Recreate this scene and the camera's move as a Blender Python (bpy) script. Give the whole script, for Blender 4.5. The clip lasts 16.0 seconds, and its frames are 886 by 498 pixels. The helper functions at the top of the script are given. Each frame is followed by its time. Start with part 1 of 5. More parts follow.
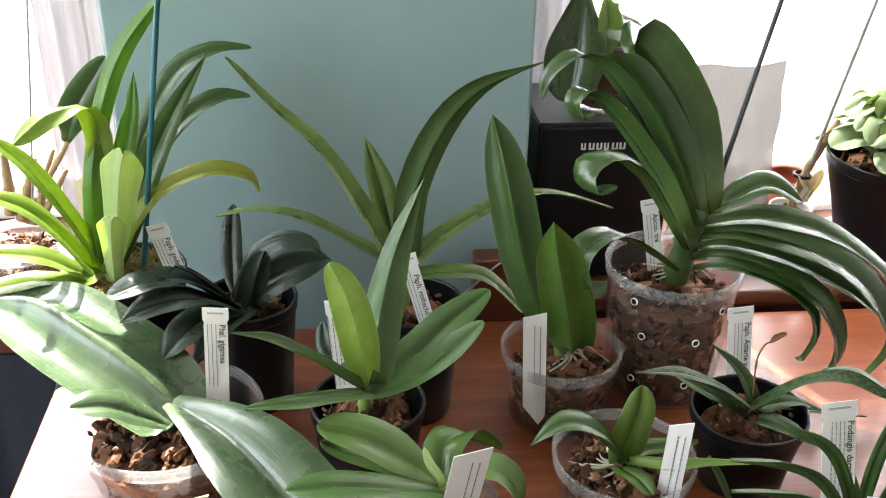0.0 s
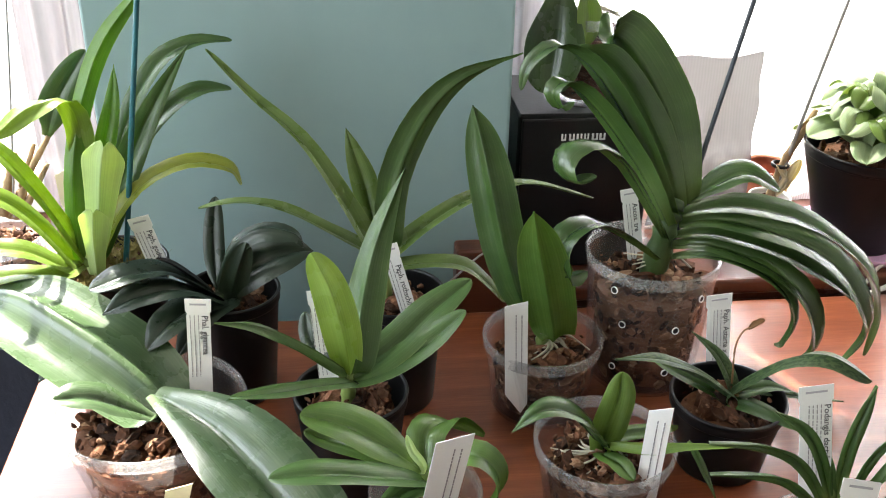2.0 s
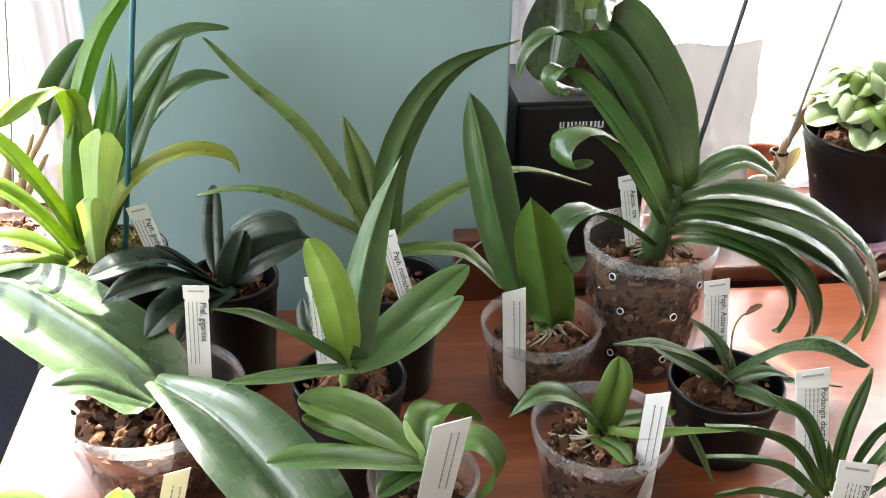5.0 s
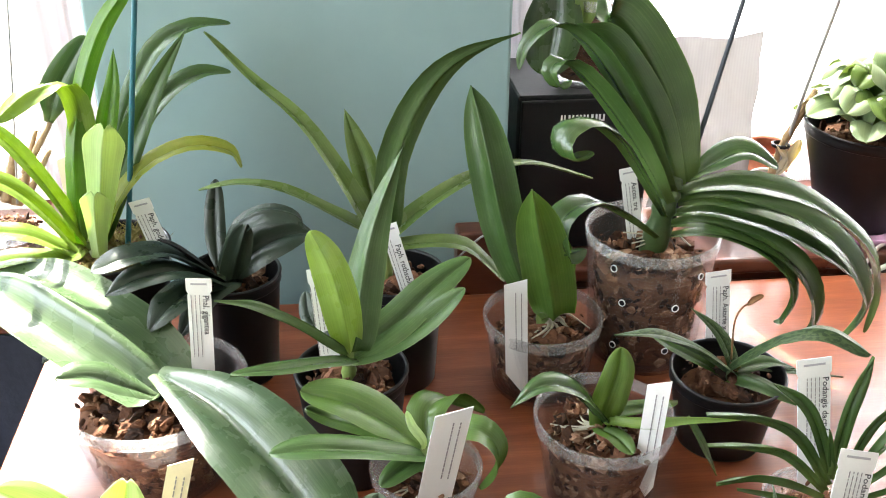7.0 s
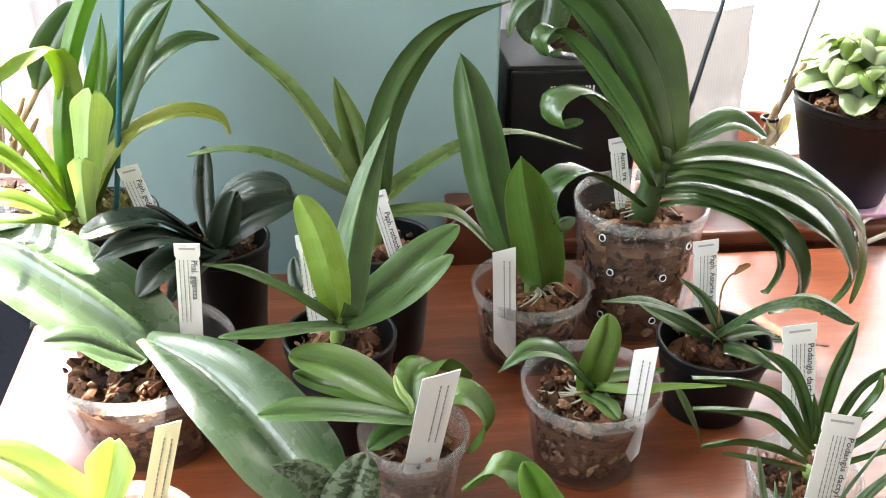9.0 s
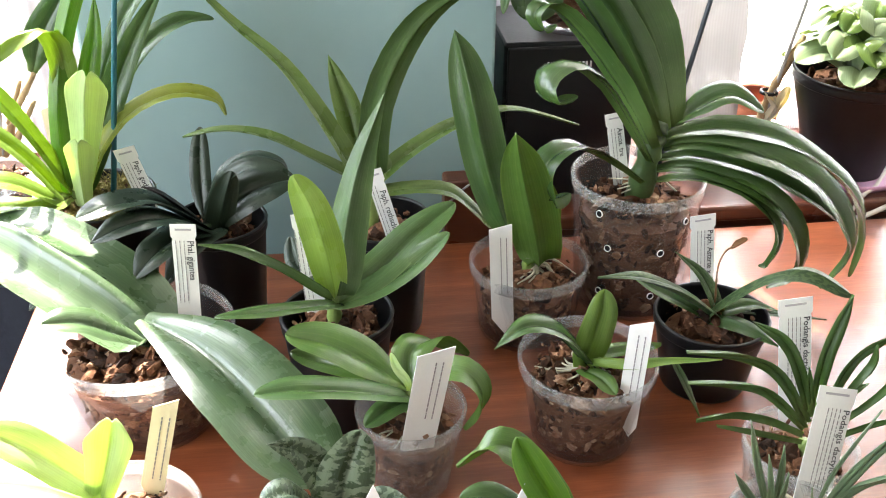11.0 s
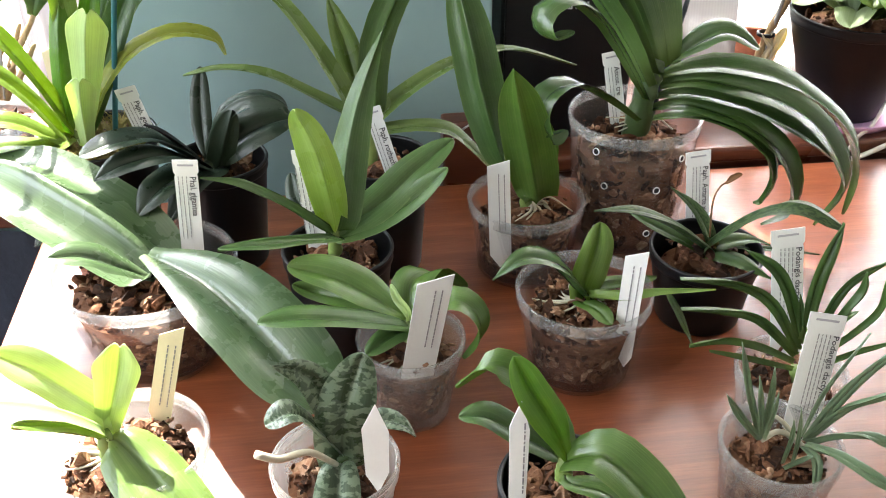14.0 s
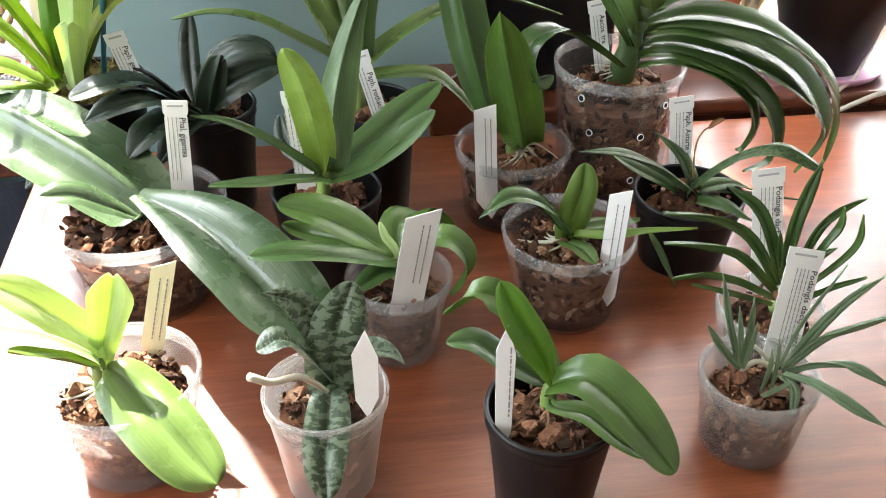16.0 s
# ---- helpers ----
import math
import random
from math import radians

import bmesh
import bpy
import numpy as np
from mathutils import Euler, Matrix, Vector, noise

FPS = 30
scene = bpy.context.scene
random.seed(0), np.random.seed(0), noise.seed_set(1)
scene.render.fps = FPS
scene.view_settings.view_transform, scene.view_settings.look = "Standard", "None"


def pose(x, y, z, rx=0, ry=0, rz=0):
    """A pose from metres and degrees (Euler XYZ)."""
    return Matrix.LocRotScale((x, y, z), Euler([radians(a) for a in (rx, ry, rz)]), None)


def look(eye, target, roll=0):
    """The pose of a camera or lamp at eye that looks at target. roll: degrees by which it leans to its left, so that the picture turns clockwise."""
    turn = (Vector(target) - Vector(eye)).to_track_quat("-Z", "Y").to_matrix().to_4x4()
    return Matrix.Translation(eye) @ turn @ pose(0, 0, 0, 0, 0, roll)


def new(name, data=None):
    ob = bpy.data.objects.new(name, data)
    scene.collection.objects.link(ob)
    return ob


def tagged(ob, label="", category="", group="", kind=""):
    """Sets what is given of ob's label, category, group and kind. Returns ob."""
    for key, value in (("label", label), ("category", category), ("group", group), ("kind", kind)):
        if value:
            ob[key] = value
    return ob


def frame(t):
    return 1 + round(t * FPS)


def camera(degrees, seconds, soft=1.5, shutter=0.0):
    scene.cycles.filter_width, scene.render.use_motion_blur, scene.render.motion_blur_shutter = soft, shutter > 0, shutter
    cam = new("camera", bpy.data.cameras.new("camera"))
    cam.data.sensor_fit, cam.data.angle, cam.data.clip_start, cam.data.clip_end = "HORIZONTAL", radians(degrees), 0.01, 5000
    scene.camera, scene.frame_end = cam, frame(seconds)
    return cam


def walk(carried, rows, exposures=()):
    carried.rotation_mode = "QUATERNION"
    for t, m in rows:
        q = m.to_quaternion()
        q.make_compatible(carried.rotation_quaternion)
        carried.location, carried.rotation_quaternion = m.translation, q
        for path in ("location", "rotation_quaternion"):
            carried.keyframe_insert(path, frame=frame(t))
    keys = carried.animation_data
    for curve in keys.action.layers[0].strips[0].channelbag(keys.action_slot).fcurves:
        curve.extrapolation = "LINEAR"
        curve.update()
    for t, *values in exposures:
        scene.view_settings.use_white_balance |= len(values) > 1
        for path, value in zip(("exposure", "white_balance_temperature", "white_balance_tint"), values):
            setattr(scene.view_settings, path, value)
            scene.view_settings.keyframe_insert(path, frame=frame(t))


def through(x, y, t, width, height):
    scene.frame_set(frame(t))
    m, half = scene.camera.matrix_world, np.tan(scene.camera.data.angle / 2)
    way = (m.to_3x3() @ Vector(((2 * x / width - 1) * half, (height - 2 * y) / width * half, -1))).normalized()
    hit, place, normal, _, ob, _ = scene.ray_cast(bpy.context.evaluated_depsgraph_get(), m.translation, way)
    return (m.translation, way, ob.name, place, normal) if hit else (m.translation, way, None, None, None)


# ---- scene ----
# ---- camera ----
cam = camera(48.0, 16.0, soft=1.0)
PATH = [
    (0, (0.00000, 0.00000, 1.32377), (0.09234, 0.87869, 0.85539), 1.16),
    (0.5, (-0.00112, 0.00066, 1.32077), (0.08979, 0.87568, 0.84529), 1.27),
    (1, (-0.00243, -0.00129, 1.31681), (0.09214, 0.87204, 0.83896), 1.41),
    (1.5, (0.00002, -0.00266, 1.31800), (0.10090, 0.86873, 0.83790), 1.28),
    (2, (0.00194, -0.00745, 1.32215), (0.10954, 0.86765, 0.85031), 1.17),
    (2.5, (0.00316, -0.00961, 1.31786), (0.11113, 0.86639, 0.84779), 1.42),
    (3, (0.00200, -0.00787, 1.31962), (0.11067, 0.86642, 0.84654), 1.47),
    (3.5, (-0.00063, -0.00601, 1.31716), (0.11117, 0.86786, 0.84404), 1.69),
    (4, (0.00380, -0.00787, 1.31640), (0.11371, 0.86430, 0.83971), 1.51),
    (6.5, (0.00668, -0.01641, 1.31810), (0.10639, 0.85759, 0.84251), 0.22),
    (7, (0.00717, -0.01761, 1.31319), (0.10787, 0.85528, 0.83579), 0.42),
    (7.5, (0.00975, -0.02154, 1.31265), (0.11059, 0.84856, 0.83021), 0.95),
    (8, (0.00580, -0.01912, 1.31352), (0.11049, 0.85045, 0.83094), 0.81),
    (8.5, (0.00566, -0.02144, 1.30947), (0.11017, 0.84681, 0.82448), 0.85),
    (9, (0.00805, -0.02476, 1.30293), (0.11736, 0.83831, 0.80980), 1.02),
    (9.2, (0.01268, -0.02366, 1.30790), (0.12213, 0.83262, 0.80312), 1.36),
    (11.3, (0.01632, -0.02869, 1.29971), (0.11652, 0.82290, 0.78517), -0.04),
    (11.5, (0.00923, -0.03212, 1.29359), (0.10870, 0.81469, 0.77108), -0.07),
    (12, (-0.00129, -0.03225, 1.29624), (0.10776, 0.80765, 0.76458), 0.43),
    (12.5, (-0.00214, -0.03537, 1.29744), (0.10900, 0.80071, 0.76021), 0.55),
    (13, (0.00479, -0.03836, 1.29827), (0.11474, 0.79461, 0.75598), 0.28),
    (13.5, (0.01283, -0.04335, 1.29586), (0.11619, 0.79136, 0.75496), -0.19),
    (14, (0.01405, -0.04830, 1.29222), (0.11411, 0.78349, 0.74621), -0.10),
    (14.5, (0.01336, -0.05352, 1.28889), (0.10963, 0.77493, 0.73717), -0.33),
    (15, (0.01153, -0.06038, 1.28147), (0.12094, 0.75985, 0.72001), -0.06),
    (15.5, (0.00762, -0.07089, 1.27626), (0.11906, 0.74734, 0.71227), 0.21),
    (16, (0.00892, -0.07377, 1.27587), (0.12230, 0.74231, 0.70915), 0.50),
]
walk(cam, [(t, look(eye, target, roll)) for t, eye, target, roll in PATH],
     exposures=[(0.0, 2.68), (0.8, 2.62), (3.0, 2.80), (4.2, 2.91), (7.0, 3.14), (9.0, 3.18), (11.5, 3.14), (13.5, 2.98), (16.0, 2.91)])

# ---- daylight ----
SUN_AZ, SUN_EL = radians(22.5), radians(52.0)     # from straight ahead towards the left window, and up
sun_way = Vector((-math.sin(SUN_AZ) * math.cos(SUN_EL), math.cos(SUN_AZ) * math.cos(SUN_EL), math.sin(SUN_EL)))
world = bpy.data.worlds.new("sky")
scene.world = world
world.use_nodes = True
wn = world.node_tree
sky = wn.nodes.new("ShaderNodeTexSky")
sky.sky_type, sky.sun_disc = "NISHITA", False
sky.sun_elevation, sky.sun_rotation = SUN_EL, -SUN_AZ
wn.links.new(sky.outputs[0], wn.nodes["Background"].inputs[0])
wn.nodes["Background"].inputs[1].default_value = 0.09
sun = new("sun", bpy.data.lights.new("sun", "SUN"))
sun.data.energy, sun.data.angle, sun.data.color = 5.0, radians(0.6), (1.0, 0.95, 0.86)
sun.matrix_world = look(sun_way * 6, (0, 0, 0))


def skylight(name, x, y, z, wide, high, aim, power, colour):
    """Daylight of an opening: an area lamp just outside the panes."""
    lamp = new(name, bpy.data.lights.new(name, "AREA"))
    lamp.data.shape, lamp.data.size, lamp.data.size_y = "RECTANGLE", wide, high
    lamp.data.energy, lamp.data.color = power, colour
    lamp.matrix_world = look((x, y, z), (x + aim[0], y + aim[1], z + aim[2]))


skylight("skylight_left", -0.80, 1.30, 1.45, 1.1, 1.3, (0.15, -1, -0.35), 9, (0.93, 0.97, 1.0))
skylight("skylight_right", 0.90, 1.30, 1.08, 1.4, 0.58, (-0.1, -1, -0.35), 9, (0.93, 0.97, 1.0))
# added lamp at an unseen side opening, for light from the left
skylight("skylight_side", -1.82, 0.05, 1.55, 1.3, 1.2, (1, 0.25, -0.3), 7, (0.95, 0.98, 1.0))


# ---- materials ----
def mat(name, rough=0.5, metal=0.0, spec=0.5):
    m = bpy.data.materials.new(name)
    m.use_nodes = True
    b = m.node_tree.nodes["Principled BSDF"]
    b.inputs["Roughness"].default_value, b.inputs["Metallic"].default_value = rough, metal
    b.inputs["Specular IOR Level"].default_value = spec
    return m, m.node_tree, b


def node(tree, kind, **values):
    n = tree.nodes.new("ShaderNode" + kind)
    for key, value in values.items():
        n.inputs[key].default_value = value
    return n


def math_node(tree, op, a, b=None):
    n = tree.nodes.new("ShaderNodeMath")
    n.operation = op
    for k, v in enumerate((a, b)):
        if v is None:
            continue
        if isinstance(v, (int, float)):
            n.inputs[k].default_value = v
        else:
            tree.links.new(v, n.inputs[k])
    return n.outputs[0]


def ramp(tree, fac, *stops):
    n = tree.nodes.new("ShaderNodeValToRGB")
    while len(n.color_ramp.elements) < len(stops):
        n.color_ramp.elements.new(0.5)
    for e, (at, colour) in zip(n.color_ramp.elements, stops):
        e.position, e.color = at, (*colour, 1.0)
    tree.links.new(fac, n.inputs[0])
    return n.outputs[0]


def blend(tree, fac, a, b, mode="MIX"):
    n = tree.nodes.new("ShaderNodeMix")
    n.data_type, n.blend_type = "RGBA", mode
    for socket, v in ((n.inputs[0], fac), (n.inputs[6], a), (n.inputs[7], b)):
        if isinstance(v, (int, float)):
            socket.default_value = v
        elif isinstance(v, tuple):
            socket.default_value = (*v, 1.0)
        else:
            tree.links.new(v, socket)
    return n.outputs[2]


def noise_fac(tree, scale, detail=3.0, vector=None, rough=0.55):
    n = node(tree, "TexNoise", Scale=scale, Detail=detail, Roughness=rough)
    if vector is None:
        vector = tree.nodes.new("ShaderNodeTexCoord").outputs["Object"]
    tree.links.new(vector, n.inputs["Vector"])
    return n.outputs["Fac"]


def stretched(tree, sx, sy, sz):
    co = tree.nodes.new("ShaderNodeTexCoord").outputs["Object"]
    mp = tree.nodes.new("ShaderNodeMapping")
    mp.inputs["Scale"].default_value = (sx, sy, sz)
    tree.links.new(co, mp.inputs["Vector"])
    return mp.outputs[0]


def bump(tree, bsdf, height, strength=0.2, distance=0.001):
    n = node(tree, "Bump", Strength=strength, Distance=distance)
    tree.links.new(height, n.inputs["Height"])
    tree.links.new(n.outputs[0], bsdf.inputs["Normal"])
    return n.outputs[0]


def plain(name, colour, rough=0.5, vary=0.12, scale=30.0, relief=0.15, metal=0.0, depth=0.0006, spec=0.5):
    """A surface of one colour with stains, grain and fine relief."""
    m, t, b = mat(name, rough, metal, spec)
    big, fine = noise_fac(t, scale * 0.25), noise_fac(t, scale * 6, 5)
    mixed = math_node(t, "ADD", math_node(t, "MULTIPLY", big, 0.6), math_node(t, "MULTIPLY", fine, 0.4))
    lo, hi = tuple(c * (1 - vary) for c in colour), tuple(min(1, c * (1 + vary)) for c in colour)
    t.links.new(ramp(t, mixed, (0.3, lo), (0.7, hi)), b.inputs["Base Color"])
    r = math_node(t, "ADD", math_node(t, "MULTIPLY", big, 0.2), rough - 0.1)
    t.links.new(r, b.inputs["Roughness"])
    bump(t, b, fine, relief, depth)
    return m


def wood(name, dark, mid, light, rough, along=(1.2, 22, 22), coat=0.0):
    m, t, b = mat(name, rough)
    v = stretched(t, *along)
    grain, fine = noise_fac(t, 3.0, 6, v, 0.62), noise_fac(t, 24.0, 4, v)
    wide = noise_fac(t, 2.2, 2)
    g = math_node(t, "ADD", math_node(t, "MULTIPLY", grain, 0.65), math_node(t, "MULTIPLY", fine, 0.2))
    g = math_node(t, "ADD", g, math_node(t, "MULTIPLY", wide, 0.15))
    t.links.new(ramp(t, g, (0.32, dark), (0.5, mid), (0.68, light)), b.inputs["Base Color"])
    t.links.new(math_node(t, "ADD", math_node(t, "MULTIPLY", noise_fac(t, 9.0, 4), 0.16), rough - 0.08), b.inputs["Roughness"])
    bump(t, b, fine, 0.30, 0.0005)
    b.inputs["Coat Weight"].default_value, b.inputs["Coat Roughness"].default_value = coat, 0.34
    return m


def leaf_material(name, base, pale, rough=0.33, through=0.3, pattern=""):
    """A leaf: parallel veins, a pale rim, a sunk midrib, blotches, and light that shines through it."""
    m, t, b = mat(name, rough)
    uv = t.nodes.new("ShaderNodeUVMap")
    split = t.nodes.new("ShaderNodeSeparateXYZ")
    t.links.new(uv.outputs[0], split.inputs[0])
    u, v = split.outputs[0], split.outputs[1]
    off = math_node(t, "ABSOLUTE", math_node(t, "SUBTRACT", u, 0.5))
    blot = noise_fac(t, 38.0, 4)
    fine = noise_fac(t, 420.0, 3)
    scaled = t.nodes.new("ShaderNodeMapping")
    scaled.inputs["Scale"].default_value = (34.0, 0.9, 1.0)
    t.links.new(uv.outputs[0], scaled.inputs["Vector"])
    veins = noise_fac(t, 1.0, 4, scaled.outputs[0], 0.6)
    dark = tuple(c * 0.62 for c in base)
    body = ramp(t, math_node(t, "ADD", math_node(t, "MULTIPLY", blot, 0.4), math_node(t, "MULTIPLY", veins, 0.6)),
                (0.30, tuple(c * 0.78 for c in base)), (0.52, base), (0.75, tuple(0.75 * c + 0.25 * p for c, p in zip(base, pale))))
    if pattern == "sheen_streaks":
        # grey sheen along the veins, painted as pale streaks in uneven patches
        mp = t.nodes.new("ShaderNodeMapping")
        mp.inputs["Scale"].default_value = (60.0, 2.2, 1.0)
        t.links.new(uv.outputs[0], mp.inputs["Vector"])
        lines = ramp(t, noise_fac(t, 1.0, 3, mp.outputs[0], 0.7), (0.46, (0, 0, 0)), (0.72, (1, 1, 1)))
        sheen_patches = ramp(t, noise_fac(t, 22.0, 3), (0.38, (0.25, 0.25, 0.25)), (0.62, (1, 1, 1)))
        body = blend(t, math_node(t, "MULTIPLY", math_node(t, "MULTIPLY", lines, sheen_patches), 0.5), body, pale)
    elif pattern:
        mp = t.nodes.new("ShaderNodeMapping")
        mp.inputs["Scale"].default_value = (2.6, 13.0, 1.0) if pattern == "bands" else (7.0, 16.0, 1.0)
        t.links.new(uv.outputs[0], mp.inputs["Vector"])
        spots = noise_fac(t, 1.6, 3, mp.outputs[0], 0.5)
        mask = ramp(t, spots, (0.47, (0, 0, 0)), (0.53, (1, 1, 1)))
        body = blend(t, math_node(t, "MULTIPLY", mask, 0.9), body, pale)
    rib = ramp(t, off, (0.0, (1, 1, 1)), (0.03, (0, 0, 0)))
    body = blend(t, math_node(t, "MULTIPLY", rib, 0.45), body, dark)
    rim = ramp(t, off, (0.462, (0, 0, 0)), (0.495, (1, 1, 1)))
    body = blend(t, math_node(t, "MULTIPLY", rim, 0.30), body, tuple(min(1.0, 0.35 * c + 0.75 * p) for c, p in zip(base, pale)))
    foot = ramp(t, v, (0.0, (1, 1, 1)), (0.22, (0, 0, 0)))
    body = blend(t, math_node(t, "MULTIPLY", foot, 0.55), body, pale)
    dust = ramp(t, noise_fac(t, 900.0, 2), (0.70, (0, 0, 0)), (0.78, (1, 1, 1)))
    body = blend(t, math_node(t, "MULTIPLY", dust, 0.10), body, (0.55, 0.56, 0.50))
    vary = t.nodes.new("ShaderNodeObjectInfo").outputs["Random"]
    hsv = t.nodes.new("ShaderNodeHueSaturation")
    t.links.new(math_node(t, "ADD", math_node(t, "MULTIPLY", vary, 0.26), 0.87), hsv.inputs["Value"])
    hsv.inputs["Saturation"].default_value = 0.97
    t.links.new(body, hsv.inputs["Color"])
    t.links.new(hsv.outputs[0], b.inputs["Base Color"])
    t.links.new(math_node(t, "ADD", math_node(t, "MULTIPLY", blot, 0.16), rough * 0.85 - 0.08), b.inputs["Roughness"])
    dimples = noise_fac(t, 95.0, 2)
    relief = math_node(t, "ADD", math_node(t, "MULTIPLY", veins, 0.8), math_node(t, "MULTIPLY", fine, 0.2))
    relief = math_node(t, "ADD", relief, math_node(t, "MULTIPLY", dimples, 0.6))
    relief = math_node(t, "ADD", relief, math_node(t, "MULTIPLY", noise_fac(t, 28.0, 1), 1.6))
    bump(t, b, relief, 0.45, 0.0009)
    glow = node(t, "BsdfTranslucent")
    bright = blend(t, 1.0, hsv.outputs[0], (1.7, 1.55, 0.9), "MULTIPLY")
    t.links.new(bright, glow.inputs[0])
    mix = t.nodes.new("ShaderNodeMixShader")
    mix.inputs[0].default_value = through
    t.links.new(b.outputs[0], mix.inputs[1])
    t.links.new(glow.outputs[0], mix.inputs[2])
    t.links.new(mix.outputs[0], t.nodes["Material Output"].inputs[0])
    return m


def facing_gloss(tree):
    """How much a clear sheet mirrors: little face on, much at a glancing view, the same from both sides."""
    edge = node(tree, "LayerWeight", Blend=0.5).outputs["Facing"]
    return math_node(tree, "ADD", math_node(tree, "MULTIPLY", math_node(tree, "POWER", edge, 4.0), 0.6), 0.02)


def clear_plastic(name, tint, haze, rough):
    """Thin clear plastic: light goes straight through, with a gloss and a milky veil."""
    m, t, b = mat(name, rough)
    b.inputs["Base Color"].default_value = (0.90, 0.89, 0.88, 1)
    through = node(t, "BsdfTransparent", Color=(*tint, 1))
    veil = t.nodes.new("ShaderNodeMixShader")
    scuffs = ramp(t, noise_fac(t, 60.0, 5), (0.35, (haze * 0.85,) * 3), (0.75, (haze * 1.2,) * 3))
    t.links.new(scuffs, veil.inputs[0])
    t.links.new(through.outputs[0], veil.inputs[1])
    soft = node(t, "BsdfTranslucent", Color=(0.93, 0.92, 0.90, 1))
    both = t.nodes.new("ShaderNodeMixShader")
    both.inputs[0].default_value = 0.5
    t.links.new(b.outputs[0], both.inputs[1])
    t.links.new(soft.outputs[0], both.inputs[2])
    t.links.new(both.outputs[0], veil.inputs[2])
    gloss = node(t, "BsdfGlossy", Roughness=rough)
    mix = t.nodes.new("ShaderNodeMixShader")
    t.links.new(facing_gloss(t), mix.inputs[0])
    t.links.new(veil.outputs[0], mix.inputs[1])
    t.links.new(gloss.outputs[0], mix.inputs[2])
    t.links.new(mix.outputs[0], t.nodes["Material Output"].inputs[0])
    return m


def net(name, colour, passed, open_share):
    """Sheer woven cloth: part holes, part white threads that pass light on."""
    m, t, b = mat(name, 0.8)
    b.inputs["Base Color"].default_value = (*colour, 1)
    glow = node(t, "BsdfTranslucent", Color=(*passed, 1))
    cloth = t.nodes.new("ShaderNodeMixShader")
    cloth.inputs[0].default_value = 0.5
    t.links.new(b.outputs[0], cloth.inputs[1])
    t.links.new(glow.outputs[0], cloth.inputs[2])
    wave = node(t, "TexWave", Scale=90.0, Distortion=0.6)
    wave.bands_direction = "X"
    t.links.new(t.nodes.new("ShaderNodeTexCoord").outputs["Object"], wave.inputs["Vector"])
    hole = ramp(t, wave.outputs["Fac"], (0.3, (open_share * 0.5,) * 3), (0.7, (min(1, open_share * 1.5),) * 3))
    mix = t.nodes.new("ShaderNodeMixShader")
    t.links.new(hole, mix.inputs[0])
    t.links.new(cloth.outputs[0], mix.inputs[1])
    t.links.new(node(t, "BsdfTransparent").outputs[0], mix.inputs[2])
    t.links.new(mix.outputs[0], t.nodes["Material Output"].inputs[0])
    return m


def bark_material(name):
    m, t, b = mat(name, 0.85, spec=0.25)
    rnd = t.nodes.new("ShaderNodeNewGeometry").outputs["Random Per Island"]
    grain = noise_fac(t, 160.0, 5, stretched(t, 1, 1, 3))
    tone = math_node(t, "ADD", math_node(t, "MULTIPLY", rnd, 0.6), math_node(t, "MULTIPLY", grain, 0.4))
    t.links.new(ramp(t, tone, (0.20, (0.018, 0.008, 0.004)), (0.46, (0.090, 0.036, 0.016)), (0.68, (0.20, 0.092, 0.046)), (0.88, (0.44, 0.30, 0.20))), b.inputs["Base Color"])
    bump(t, b, grain, 0.9, 0.003)
    return m


# lime green, brightened in the colour itself for sunlit leaves
LIME_SUNLIT = leaf_material("leaf_lime_sunlit", (0.20, 0.30, 0.050), (0.46, 0.56, 0.18), 0.32, 0.50)
# pale leaf, its colour raised further to hold sun glare
PALE_SUNLIT = leaf_material("leaf_pale_sunlit", (0.43, 0.56, 0.28), (0.66, 0.74, 0.48), 0.36, 0.42)
YELLOW = leaf_material("leaf_yellowing", (0.27, 0.32, 0.03), (0.50, 0.52, 0.10), 0.34, 0.3)
OLIVE = leaf_material("leaf_olive", (0.105, 0.175, 0.036), (0.34, 0.42, 0.13), 0.33, 0.28)
MID = leaf_material("leaf_green", (0.053, 0.114, 0.026), (0.17, 0.28, 0.08), 0.28, 0.30)
FRESH = leaf_material("leaf_fresh", (0.145, 0.240, 0.042), (0.33, 0.43, 0.13), 0.28, 0.40)
SAGE = leaf_material("leaf_sage", (0.066, 0.132, 0.034), (0.23, 0.35, 0.12), 0.25, 0.24)
WAXY = leaf_material("leaf_waxy", (0.050, 0.092, 0.034), (0.15, 0.20, 0.11), 0.32, 0.16, "sheen_streaks")
WAXY.node_tree.nodes["Principled BSDF"].inputs["Specular IOR Level"].default_value = 0.8
VIVID = leaf_material("leaf_vivid_green", (0.100, 0.215, 0.022), (0.33, 0.47, 0.08), 0.28, 0.42)
# lighter green that holds window light shining through the leaf
BACKLIT = leaf_material("leaf_backlit", (0.25, 0.37, 0.080), (0.44, 0.56, 0.20), 0.32, 0.40)
GLOSS = leaf_material("leaf_glossy", (0.042, 0.092, 0.019), (0.17, 0.27, 0.07), 0.23, 0.20)
GLOSS.node_tree.nodes["Principled BSDF"].inputs["Specular IOR Level"].default_value = 0.75
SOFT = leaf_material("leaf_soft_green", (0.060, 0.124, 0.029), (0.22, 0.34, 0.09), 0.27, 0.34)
BRIGHT = leaf_material("leaf_bright_green", (0.090, 0.178, 0.030), (0.24, 0.35, 0.09), 0.24, 0.36)
BRIGHT.node_tree.nodes["Principled BSDF"].inputs["Specular IOR Level"].default_value = 0.8
